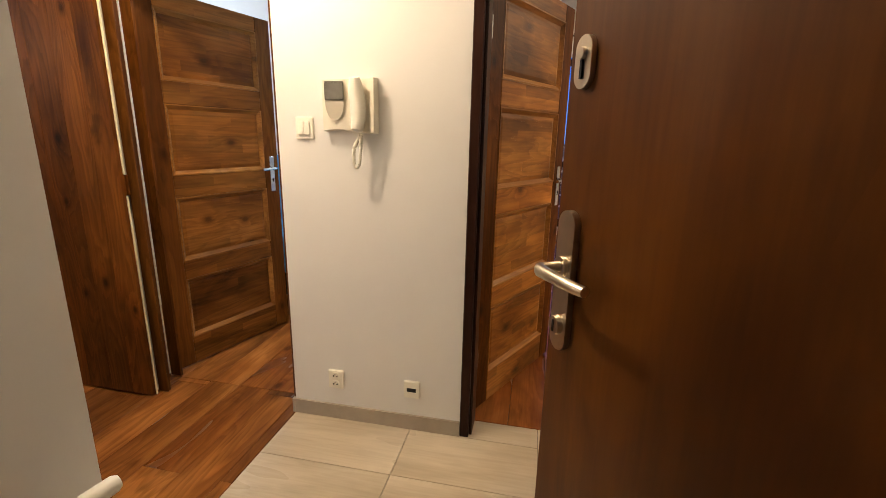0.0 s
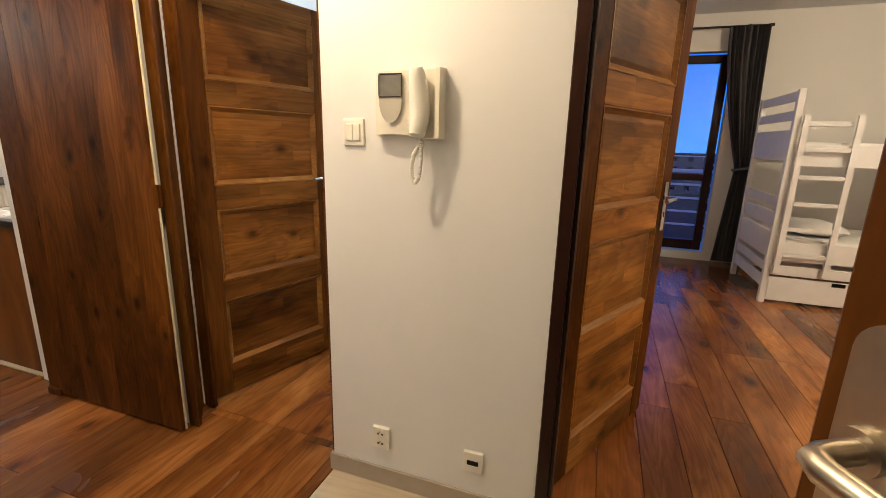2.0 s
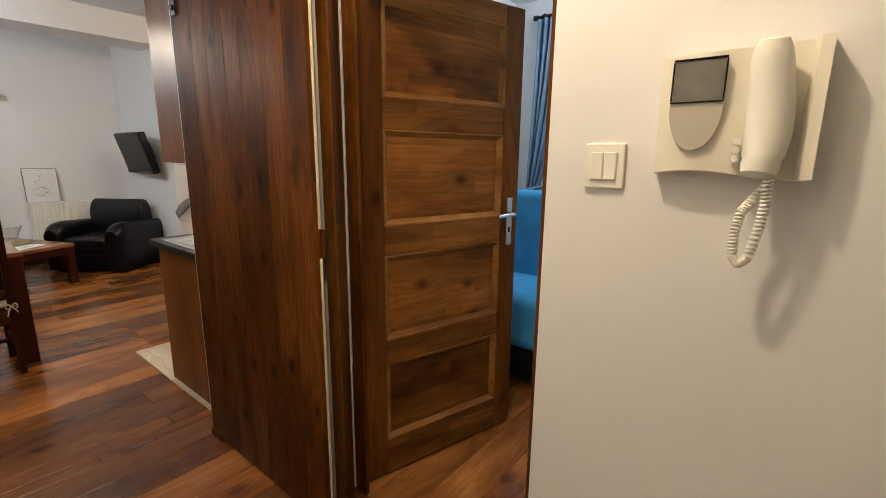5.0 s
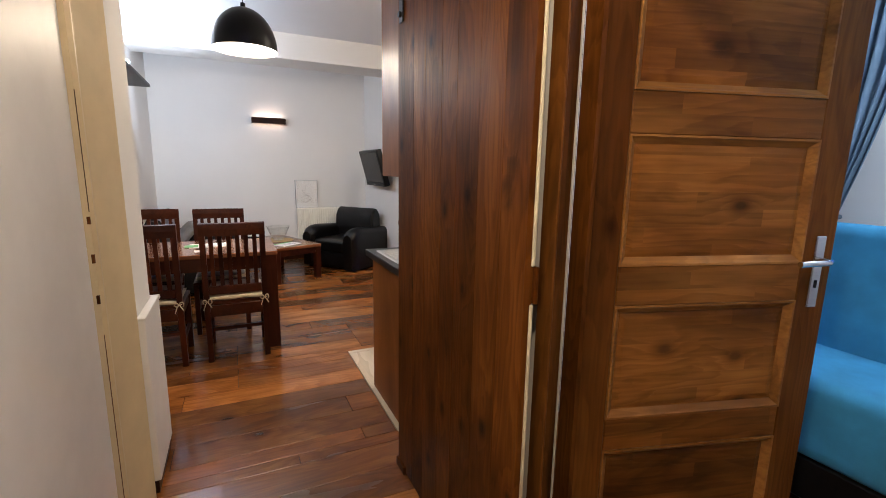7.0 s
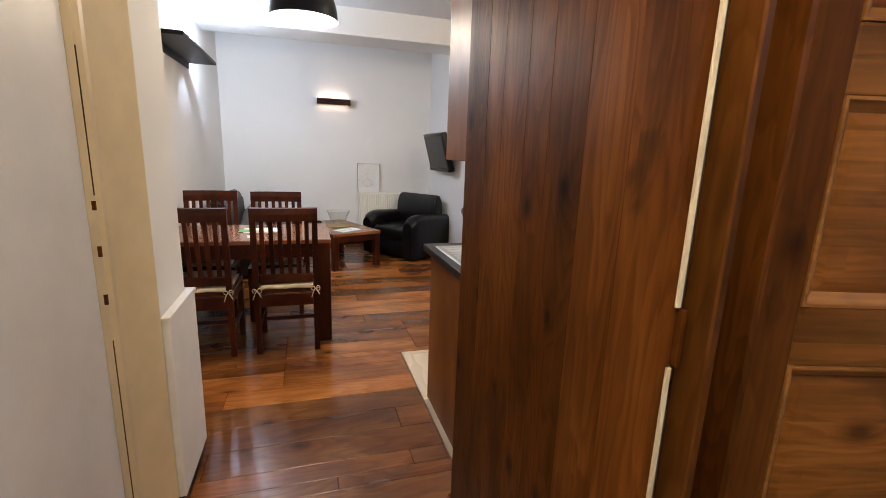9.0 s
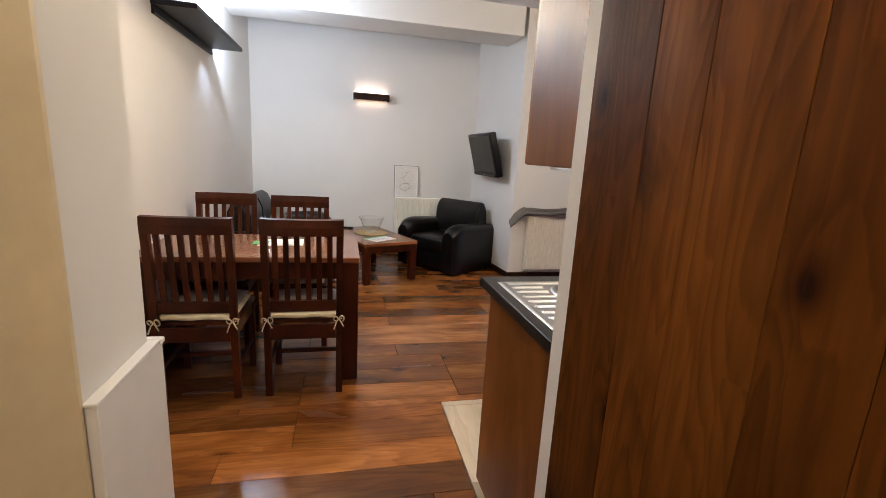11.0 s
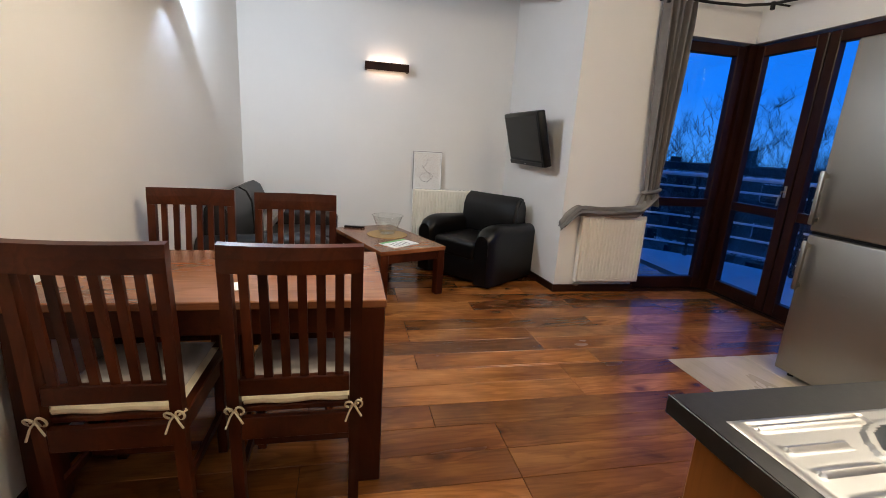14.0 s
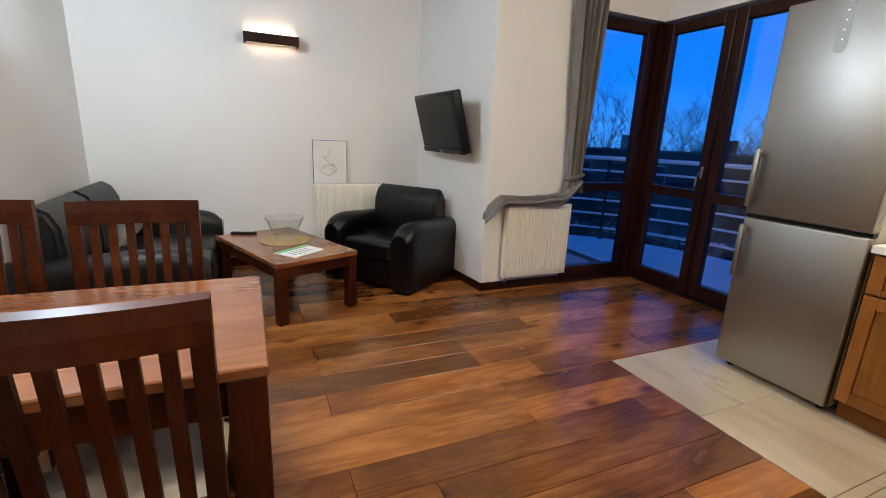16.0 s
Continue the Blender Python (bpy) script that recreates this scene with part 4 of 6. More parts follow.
def radiator(name, m, width, height, label, pitch=0.033):
    """A panel radiator; x along the wall, the front towards -y, origin at the lower left of its back."""
    t = thing(name, m, label, "radiator")
    bm = bmesh.new()
    n = int((width - 0.03) / pitch)
    k = (width - 0.03) / n
    cols = []
    for i in range(n):
        for a, d in ((0.0, 0.0), (0.25, 0.0), (0.40, 0.009), (0.85, 0.009), (1.0, 0.0)):
            if a == 1.0 and i < n - 1:
                continue
            x = 0.015 + (i + a) * k
            cols.append([bm.verts.new((x, y, z)) for y, z in ((-0.082 + 0.008, 0.0), (-0.086, 0.012), (-0.086 + (0 if d == 0 else 0), 0.03), (-0.086 - d + 0.0045, 0.05), (-0.086 - d + 0.0045, height - 0.05), (-0.086, height - 0.03), (-0.086, height - 0.010), (-0.074, height))])
    for p, q in zip(cols, cols[1:]):
        for j in range(7):
            bm.faces.new((p[j], p[j + 1], q[j + 1], q[j]))
    part("front_panel", bm, M_RAD, t, "", True)
    part("back_panel", boxed(0.015, -0.045, 0.01, width - 0.015, -0.03, height - 0.02, bev=0.003), M_RAD, t)
    bm = boxed(0, -0.088, 0.004, 0.013, -0.028, height + 0.004, bev=0.004)
    part("side_cover", bm, M_RAD, t)
    part("side_cover", boxed(width - 0.013, -0.088, 0.004, width, -0.028, height + 0.004, bev=0.004), M_RAD, t)
    grill = part("top_grille", boxed(0.0135, -0.074, height - 0.012, width - 0.0135, -0.028, height + 0.002, bev=0.002), M_RAD, t)
    for i in range(int(width / 0.05)):
        part("slot", boxed(0.03 + i * 0.05, -0.062, height + 0.002, 0.06 + i * 0.05, -0.040, height + 0.0028), M_BLACKPL, grill)
    for x in (0.12, width - 0.12):
        part("wall_bracket", boxed(x - 0.012, -0.03, 0.06, x + 0.012, 0.0, height - 0.06), M_RAD, t)
    valve = part("valve", cyl(bmesh.new(), (0.0, -0.055, -0.028), (0.055, -0.055, -0.028), 0.013), M_CHROME, t, "chrome radiator valve", True)
    part("pipe", cyl(bmesh.new(), (0.035, -0.055, -0.04), (0.035, 0.0, -0.06), 0.008), M_CHROME, valve)
    return t


radiator("radiator", pose(-6.584, 3.215, 0.115, 0, 0, 90), 0.655, 0.64, "cream-white ribbed panel radiator under the draped curtain")
radiator("radiator", pose(-7.90, 1.835, 0.16, 0, 0, 90), 0.80, 0.625, "white ribbed panel radiator below the leaning picture")

p = thing("framed_drawing", pose(-7.845, 1.99, 0.789, 0, 0, 90) @ pose(0, 0, 0, -5), "white-framed line drawing leaning above the radiator", "picture")
W2, H2 = 0.158, 0.41
for q in ((-W2, -0.016, 0, -W2 + 0.014, 0, H2), (W2 - 0.014, -0.016, 0, W2, 0, H2), (-W2 + 0.0145, -0.016, 0, W2 - 0.0145, 0, 0.014), (-W2 + 0.0145, -0.016, H2 - 0.014, W2 - 0.0145, 0, H2)):
    fs = part("frame_strip", boxed(*q, bev=0.002), M_SILVER, p)
part("back_board", boxed(-W2 - 0.006, 0.0005, -0.001, W2 + 0.006, 0.008, H2 + 0.006), M_INK, p, "dark edge of the backing board")
sh = part("sheet", boxed(-W2 + 0.012, -0.008, 0.012, W2 - 0.012, -0.004, H2 - 0.012), M_PAPER, p, "paper with a thin curved line drawing")
curve1 = [(0.05 * math.sin(a * 0.9) + 0.02 * math.sin(2.3 * a), -0.0085, 0.08 + 0.034 * a + 0.02 * math.sin(3 * a)) for a in [i * 0.2 for i in range(40)]]
curve2 = [(0.075 * math.cos(a) - 0.01, -0.0085, 0.13 + 0.05 * math.sin(a)) for a in [i * 0.17 for i in range(30)]]
for cv in (curve1, curve2):
    part("drawn_line", tube(bmesh.new(), cv, 0.0018, 4), M_INK, sh)
g = part("glazing", boxed(-W2 + 0.012, -0.0125, 0.012, W2 - 0.012, -0.0115, H2 - 0.012), M_GLASS, p)
g.visible_shadow = False

lmp = thing("wall_lamp", pose(-7.90, 1.50, 2.0, 0, 0, 90), "dark wooden up-and-down wall lamp, lit", "wall lamp")
part("wood_front", boxed(-0.226, -0.12, 0, 0.226, -0.098, 0.078, bev=0.003), M_FRAME, lmp, "dark wooden front board")
part("end_cap", boxed(-0.226, -0.097, 0, -0.206, -0.0, 0.078, bev=0.002), M_FRAME, lmp)
part("end_cap", boxed(0.206, -0.097, 0, 0.226, -0.0, 0.078, bev=0.002), M_FRAME, lmp)
part("diffuser", boxed(-0.20, -0.093, 0.022, 0.20, -0.03, 0.05, bev=0.004), M_LAMPWARM, lmp, "lit frosted diffuser")
part("back_plate", boxed(-0.205, -0.012, 0.01, 0.205, 0.0, 0.068), M_WHITEWOOD, lmp)


def pendant():
    t = thing("pendant_lamp", pose(-4.45, 1.12, 2.215), "large black dome pendant lamp with a white inside, lit", "pendant lamp")
    R = 0.215
    outer = [(R * math.sin(a), 0.27 * math.cos(a)) for a in [math.pi / 2 - i * math.pi / 2 / 16 for i in range(17)]]
    outer = [(R + 0.002, -0.012)] + outer[:-1] + [(0.025, 0.268)]
    part("shade", lathe(bmesh.new(), outer, 56), M_BLACKPL, t, "black dome shade", True)
    inner = [((R - 0.004) * math.sin(a), 0.262 * math.cos(a)) for a in [math.pi / 2 - i * math.pi / 2 / 16 for i in range(17)]]
    part("lining", lathe(bmesh.new(), [(R + 0.001, -0.0125)] + inner, 56), plain("white_lamp_lining", (0.85, 0.84, 0.82), 0.5), t, "white inner lining", True)
    part("bulb", lathe(bmesh.new(), ((0, 0.01), (0.025, 0.015), (0.042, 0.045), (0.045, 0.07), (0.035, 0.10), (0.018, 0.13), (0.014, 0.16), (0, 0.165)), 24), M_LAMPWHITE, t, "lit bulb", True)
    part("socket", cyl(bmesh.new(), (0, 0, 0.17), (0, 0, 0.30), 0.022, 0.016, 16), M_BLACKPL, t, "", True)
    part("cord", cyl(bmesh.new(), (0, 0, 0.30), (0, 0, ROOM_Z - 2.215 - 0.03), 0.003, n=6), M_BLACKPL, t)
    part("canopy", cyl(bmesh.new(), (0, 0, ROOM_Z - 2.215 - 0.035), (0, 0, ROOM_Z - 2.215), 0.05, n=24), M_BLACKPL, t, "", True)


pendant()

s = thing("wall_shelf", pose(-6.25, 0.04, 2.15), "dark grey floating wall shelf with small spotlights", "shelf")
part("board", boxed(0, 0, 0, 1.25, 0.255, 0.032, bev=0.003), M_DARKMETAL, s)
part("back_rail", boxed(0.01, 0.0, -0.05, 1.24, 0.02, -0.0005, bev=0.002), M_DARKMETAL, s)
sp = part("spotlight", cyl(bmesh.new(), (0.23, 0.11, 0.033), (0.23, 0.11, 0.16), 0.008, n=10), M_DARKMETAL, s, "small lit spotlight on a stem")
part("lens", lathe(bmesh.new(), ((0, 0), (0.02, 0.004), (0.03, 0.02), (0.02, 0.036), (0, 0.04)), 16, (0.23, 0.11, 0.161)), M_SPOTGLOW, sp, "lit spotlight bulb", True)
s = thing("wall_shelf", pose(-4.75, 0.04, 2.35), "short dark grey upper wall shelf", "shelf")
part("board", boxed(0, 0, 0, 0.9, 0.22, 0.032, bev=0.003), M_DARKMETAL, s)


def television():
    t = thing("television", pose(-7.09, 2.815, 1.40, 0, 0, 2.0) @ pose(0, 0, 0, 15), "black flat television on a tilting wall mount, switched off", "television")
    w, h = 0.405, 0.255
    bm = boxed(-w, -0.03, -h, w, 0.048, h, bev=0.016, seg=3)
    part("housing", bm, M_BLACKPL, t, "glossy black housing", True)
    part("screen", boxed(-w + 0.035, -0.0335, -h + 0.06, w - 0.035, -0.0305, h - 0.035, bev=0.001), M_TVSCREEN, t, "dark glossy screen")
    part("speaker_bar", boxed(-w + 0.02, -0.040, -h + 0.005, w - 0.02, -0.0305, -h + 0.045, bev=0.004), M_BLACKPL, t)
    part("back_hump", boxed(-0.25, 0.0485, -0.18, 0.25, 0.078, 0.18, bev=0.012), M_BLACKPL, t)
    m = part("mount_arm", boxed(-0.05, 0.0785, -0.05, 0.05, 0.15, 0.06, bev=0.004), M_DARKMETAL, t, "black wall bracket")
    part("maker_badge", boxed(-0.02, -0.0415, -h + 0.018, 0.02, -0.0403, -h + 0.028), M_CHROME, t)
    part("wall_plate", boxed(-0.10, 0.151, -0.13, 0.10, 0.163, 0.10, bev=0.003), M_DARKMETAL, m)


television()


def armchair(name, m, label, material, width=0.86, depth=0.80, back=0.82, seat_w=None):
    """A club chair; it faces -y, origin in the middle of its footprint."""
    t = thing(name, m, label, "sofa" if width > 1.2 else "armchair")
    aw, hw, hd = 0.20, width / 2, depth / 2

    def arm(x0, x1):
        bm = bmesh.new()
        def f(u, v):
            a = math.pi * v
            y = -hd + depth * u
            taper = 1 - 0.04 * u
            nose = 0.04 * math.sin(math.pi * min(1, u * 3.5) / 2)
            round_off = math.sqrt(max(0.0, 1 - (1 - min(1, u / 0.16)) ** 2))
            cx, r = (x0 + x1) / 2, (x1 - x0) / 2 * (0.72 + 0.28 * round_off)
            y -= 0.03 * (1 - u)
            nose -= 0.045 * (1 - round_off)
            zc = 0.475 + nose * 1.2 - 0.05 * u
            if v < 0.3:
                return (cx - r, y, 0.03 + (zc - 0.03) * v / 0.3)
            if v > 0.7:
                return (cx + r, y, 0.03 + (zc - 0.03) * (1 - v) / 0.3)
            b = math.pi * (v - 0.3) / 0.4
            return (cx - r * math.cos(b), y, zc + 0.085 * math.sin(b) * taper)
        sheet(bm, f, 18, 30)
        # rounded front
        front = [bm.verts.new(Vector(f(0, v / 30)) + Vector((0, -0.012 * math.sin(math.pi * v / 30), 0))) for v in range(31)]
        bm.faces.new(front)
        bm.faces.new([bm.verts.new(f(1, v / 30)) for v in range(31)])
        bmesh.ops.remove_doubles(bm, verts=bm.verts[:], dist=0.002)
        return bm
    part("armrest", arm(-hw, -hw + aw), material, t, "rounded padded armrest", True)
    part("armrest", arm(hw - aw, hw), material, t, "rounded padded armrest", True)
    inner = width - 2 * aw
    n = 1 if width < 1.2 else 2
    for i in range(n):
        x0 = -inner / 2 + inner * i / n
        part("seat_cushion", boxed(x0 + 0.003, -hd - 0.01, 0.24, x0 + inner / n - 0.003, hd - 0.2, 0.42, bev=0.05, seg=4), material, t, "", True)
        bm = bmesh.new()
        prof = [(hd - 0.24, 0.30), (hd - 0.255, 0.50), (hd - 0.24, back - 0.12), (hd - 0.20, back - 0.035), (hd - 0.14, back), (hd - 0.08, back - 0.02), (hd - 0.035, back - 0.10), (hd - 0.02, 0.5), (hd - 0.02, 0.30)]
        prism(bm, prof, x0 - 0.085 * (i == 0) + 0.002, x0 + inner / n + 0.085 * (i == n - 1) - 0.002)
        bmesh.ops.rotate(bm, verts=bm.verts[:], cent=(0, 0, 0), matrix=Matrix(((0, 1, 0), (1, 0, 0), (0, 0, 1))))
        bmesh.ops.bevel(bm, geom=[ed for ed in bm.edges if abs(ed.verts[0].co.x - ed.verts[1].co.x) < 1e-5], offset=0.03, segments=3, affect="EDGES")
        part("back_cushion", bm, material, t, "", True)
    part("base", boxed(-inner / 2 - 0.05, -hd + 0.02, 0.03, inner / 2 + 0.05, hd - 0.02, 0.27, bev=0.02, seg=2), material, t, "", True)
    for x in (-hw + 0.07, hw - 0.07):
        for y in (-hd + 0.07, hd - 0.09):
            part("foot", cyl(bmesh.new(), (x, y, 0), (x, y, 0.035), 0.025), M_BLACKPL, t)
    return t


armchair("armchair", pose(-7.20, 2.44, 0, 0, 0, 37), "black leather club armchair beside the television wall", M_LEATHER, 0.93, 0.78)
armchair("sofa", pose(-6.95, 0.52, 0, 0, 0, 180), "charcoal leather two-seat sofa against the wall", M_LEATHER_G, 1.55, 0.92, 0.84)
pl = thing("throw_cushion", pose(-7.35, 0.42, 0.46, 52, 0, 12), "dark grey soft throw cushion leaning on the sofa", "cushion")
part("cover", pillow(bmesh.new(), -0.22, -0.22, 0.22, 0.22, 0, 0.14), M_GREYCUSH, pl, "", True)


def coffee_table():
    t = thing("coffee_table", pose(-6.90, 1.47, 0, 0, 0, 22.6), "low dark wooden coffee table with square legs", "table")
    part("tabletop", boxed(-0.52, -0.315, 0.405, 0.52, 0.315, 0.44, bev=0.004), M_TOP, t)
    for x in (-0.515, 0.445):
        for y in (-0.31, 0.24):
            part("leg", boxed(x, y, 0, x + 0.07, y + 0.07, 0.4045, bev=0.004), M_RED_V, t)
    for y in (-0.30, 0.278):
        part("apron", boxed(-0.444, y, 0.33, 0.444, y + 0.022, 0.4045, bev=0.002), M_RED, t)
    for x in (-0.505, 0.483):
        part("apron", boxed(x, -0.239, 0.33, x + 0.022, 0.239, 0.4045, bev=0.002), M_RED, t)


coffee_table()
t = thing("placemat", pose(-6.98, 1.485, 0.4402), "round woven straw placemat on the coffee table", "placemat")
bm = bmesh.new()
lathe(bm, ((0, 0), (0.185, 0), (0.19, 0.003), (0.185, 0.006), (0.15, 0.005), (0.12, 0.0065), (0.08, 0.005), (0.04, 0.0065), (0, 0.006)), 48)
part("weave", bm, M_WICKER, t, "", True)
t = thing("glass_bowl", pose(-6.98, 1.485, 0.447), "clear flared glass bowl on a placemat", "bowl")
bm = lathe(bmesh.new(), ((0, 0), (0.065, 0), (0.075, 0.012), (0.10, 0.07), (0.145, 0.175), (0.148, 0.176), (0.142, 0.176), (0.096, 0.072), (0.07, 0.016), (0, 0.012)), 48)
part("bowl_body", bm, M_BOWL, t, "", True)
part("rim", tube(bmesh.new(), [(0.146 * math.cos(a), 0.146 * math.sin(a), 0.176) for a in [2 * math.pi * i / 48 for i in range(49)]], 0.0028, 6), M_BOWL, t, "", True)
t = thing("magazine", pose(-6.60, 1.555, 0.4402, 0, 0, 38), "thin white booklet with green print on the coffee table", "magazine")
part("pages", boxed(-0.10, -0.145, 0, 0.10, 0.145, 0.006, bev=0.001), M_PAPER, t)
part("cover", boxed(-0.10, -0.145, 0.0065, 0.10, 0.145, 0.0072), M_PAPER, t)
part("printed_band", boxed(-0.098, -0.143, 0.0074, -0.055, 0.143, 0.0078), M_GREENINK, t, "green printed band")
for i in range(5):
    part("text_bar", boxed(-0.03, -0.10 + i * 0.04, 0.0074, 0.07, -0.09 + i * 0.04, 0.0077), M_INK, t)
t = thing("remote_control", pose(-7.27, 1.185, 0.4402, 0, 0, 75), "black television remote control on the coffee table", "remote control")
part("case", boxed(-0.10, -0.022, 0, 0.10, 0.022, 0.02, bev=0.006, seg=2), M_BLACKPL, t, "", True)
for i in range(5):
    part("button", boxed(-0.07 + 0.03 * i, -0.010, 0.0202, -0.055 + 0.03 * i, 0.010, 0.0225, bev=0.001), M_GREYPL, t)


# ---- dining table and chairs ----
def dining_table():
    t = thing("dining_table", pose(-4.709, 0.66, 0), "dark reddish wooden dining table with thick square legs", "table")
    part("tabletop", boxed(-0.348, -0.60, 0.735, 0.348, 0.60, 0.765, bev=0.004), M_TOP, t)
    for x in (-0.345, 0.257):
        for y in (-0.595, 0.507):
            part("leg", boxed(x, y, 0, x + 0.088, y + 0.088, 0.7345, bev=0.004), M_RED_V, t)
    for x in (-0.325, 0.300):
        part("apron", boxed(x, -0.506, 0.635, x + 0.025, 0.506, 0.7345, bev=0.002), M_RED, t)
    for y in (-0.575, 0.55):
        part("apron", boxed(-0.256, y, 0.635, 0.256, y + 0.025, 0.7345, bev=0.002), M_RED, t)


dining_table()


def dining_chair(m):
    """A slatted chair; its back stands at x = 0 and its seat runs towards -x; y across."""
    c = thing("dining_chair", m, "dark reddish wooden dining chair with a slatted back", "chair", "chairs round the dining table")
    hw = 0.207
    for s in (-1, 1):
        bm = bmesh.new()
        y0, y1 = s * (hw - 0.036), s * hw
        rows = [(0.0, 0.028), (0.45, 0.0), (0.72, -0.012), (0.925, -0.03)]
        rings = [[bm.verts.new(q) for q in ((-0.018 + dx, y0, z), (0.018 + dx, y0, z), (0.018 + dx, y1, z), (-0.018 + dx, y1, z))] for z, dx in [(z, x * -1 + 0.0) for z, x in rows]]
        for a, b in zip(rings, rings[1:]):
            for k in range(4):
                bm.faces.new((a[k], a[(k + 1) % 4], b[(k + 1) % 4], b[k]))
        bm.faces.new(rings[0])
        bm.faces.new(rings[-1])
        part("back_leg", bm, M_RED_V, c)
        part("front_leg", boxed(-0.43, y0, 0, -0.39, y1, 0.425, bev=0.003), M_RED_V, c)
        part("side_rail", boxed(-0.389, s * (hw - 0.03), 0.365, -0.02, s * (hw - 0.008), 0.425, bev=0.002), M_RED, c)
        part("side_stretcher", boxed(-0.389, s * (hw - 0.028), 0.17, -0.01, s * (hw - 0.010), 0.20, bev=0.002), M_RED, c)
    bm = bmesh.new()
    def top(u, v):
        y = -hw - 0.0005 + (2 * hw + 0.001) * u
        bow = 0.022 * (1 - (2 * u - 1) ** 2)
        ring = ((-0.018, 0.925), (0.018, 0.925), (0.020, 0.97), (0.016, 1.008), (-0.012, 1.012), (-0.018, 0.97), (-0.018, 0.925))
        i = min(6, int(round(v * 6)))
        return (ring[i][0] + 0.03 + bow, y, ring[i][1])
    sheet(bm, top, 14, 6)
    bmesh.ops.remove_doubles(bm, verts=bm.verts[:], dist=0.0005)
    bmesh.ops.holes_fill(bm, edges=bm.edges[:], sides=8)
    part("top_rail", bm, M_RED, c)
    part("lower_back_rail", boxed(-0.014, -hw + 0.037, 0.505, 0.014, hw - 0.037, 0.565, bev=0.003), M_RED, c)
    for i in range(6):
        y = -0.1375 + 0.055 * i
        bow = 0.020 * (1 - (y / hw) ** 2)
        bm = bmesh.new()
        rings = []
        for z, dx, k in ((0.564, 0.0, 0), (0.74, 0.014, 0.6), (0.927, 0.030, 1.0)):
            x = dx + bow * k
            rings.append([bm.verts.new(q) for q in ((x - 0.007, y - 0.0135, z), (x + 0.007, y - 0.0135, z), (x + 0.007, y + 0.0135, z), (x - 0.007, y + 0.0135, z))])
        for a, b in zip(rings, rings[1:]):
            for k in range(4):
                bm.faces.new((a[k], a[(k + 1) % 4], b[(k + 1) % 4], b[k]))
        part("slat", bm, M_RED_V, c)
    part("seat", boxed(-0.44, -hw, 0.426, -0.0185, hw, 0.448, bev=0.004), M_RED, c)
    part("back_rail", boxed(-0.012, -hw + 0.037, 0.345, 0.012, hw - 0.037, 0.425, bev=0.002), M_RED, c)
    part("front_rail", boxed(-0.425, -hw + 0.037, 0.365, -0.40, hw - 0.037, 0.425, bev=0.002), M_RED, c)
    part("cross_stretcher", boxed(-0.21, -hw + 0.030, 0.172, -0.19, hw - 0.030, 0.198, bev=0.002), M_RED, c)
    return c


def chair_cushion(m):
    c = thing("seat_cushion", m, "cream and grey tied seat cushion on a dining chair", "cushion", "cushions on the dining chairs")
    part("pad", pillow(bmesh.new(), -0.425, -0.19, -0.022, 0.19, 0.449, 0.045), M_CREAM, c, "cream cotton pad", True)
    part("pad_cover", pillow(bmesh.new(), -0.42, -0.18, -0.045, 0.18, 0.478, 0.04), M_GREYCUSH, c, "grey quilted cover", True)
    part("piping", tube(bmesh.new(), [(-0.024, -0.165 + 0.33 * i / 12, 0.468 + 0.003 * math.sin(i)) for i in range(13)], 0.013, 8), M_CREAM, c, "", True)
    for s in (-1, 1):
        y, bm = s * 0.185, bmesh.new()
        for sg in (-1, 1):
            tube(bm, [(0.024 + 0.010 * math.sin(a), y + sg * 0.024 * (1 - math.cos(a)) / 2 + sg * 0.004, 0.462 + 0.020 * math.sin(a) * (1 if sg > 0 else 0.8)) for a in [2 * math.pi * i / 14 for i in range(15)]], 0.0038, 6)
            tube(bm, [(0.024, y, 0.462), (0.03, y + sg * 0.012, 0.445), (0.032, y + sg * 0.026, 0.412 + 0.008 * sg)], 0.0035, 6)
        tube(bm, [(-0.03, y * 0.93, 0.466), (0.0, y + s * 0.027, 0.463), (0.024, y + s * 0.012, 0.462)], 0.004, 6)
        part("bow_tie", bm, M_CREAM, c, "cream cotton bow", True)
    return c


chairs = [(-4.215, 0.96, 0), (-4.215, 0.42, -1), (-5.285, 0.85, 180), (-5.345, 0.325, 181)]
first = dining_chair(pose(chairs[0][0], chairs[0][1], 0))
pad = chair_cushion(pose(chairs[0][0], chairs[0][1], 0))
for x, y, a in chairs[1:]:
    copy_thing(first, pose(x, y, 0, 0, 0, a))
    copy_thing(pad, pose(x, y, 0, 0, 0, a))
t = thing("paper_sheets", pose(-4.775, 0.775, 0.7652, 0, 0, 3), "white printed sheets and a green leaflet on the dining table", "papers")
part("sheet", boxed(-0.10, -0.13, 0, 0.10, 0.14, 0.002), M_PAPER, t)
part("leaflet", boxed(-0.04, -0.165, 0.0022, 0.07, -0.07, 0.0036), M_GREENINK, t, "green leaflet")
part("folded_sheet", boxed(-0.07, -0.05, 0.0022, 0.09, 0.12, 0.006), M_PAPER, t)
t = thing("paper_card", pose(-4.52, 0.715, 0.7652, 0, 0, 8), "small white paper card on the dining table", "card")
part("card", boxed(-0.045, -0.02, 0, 0.045, 0.03, 0.0015), M_PAPER, t)


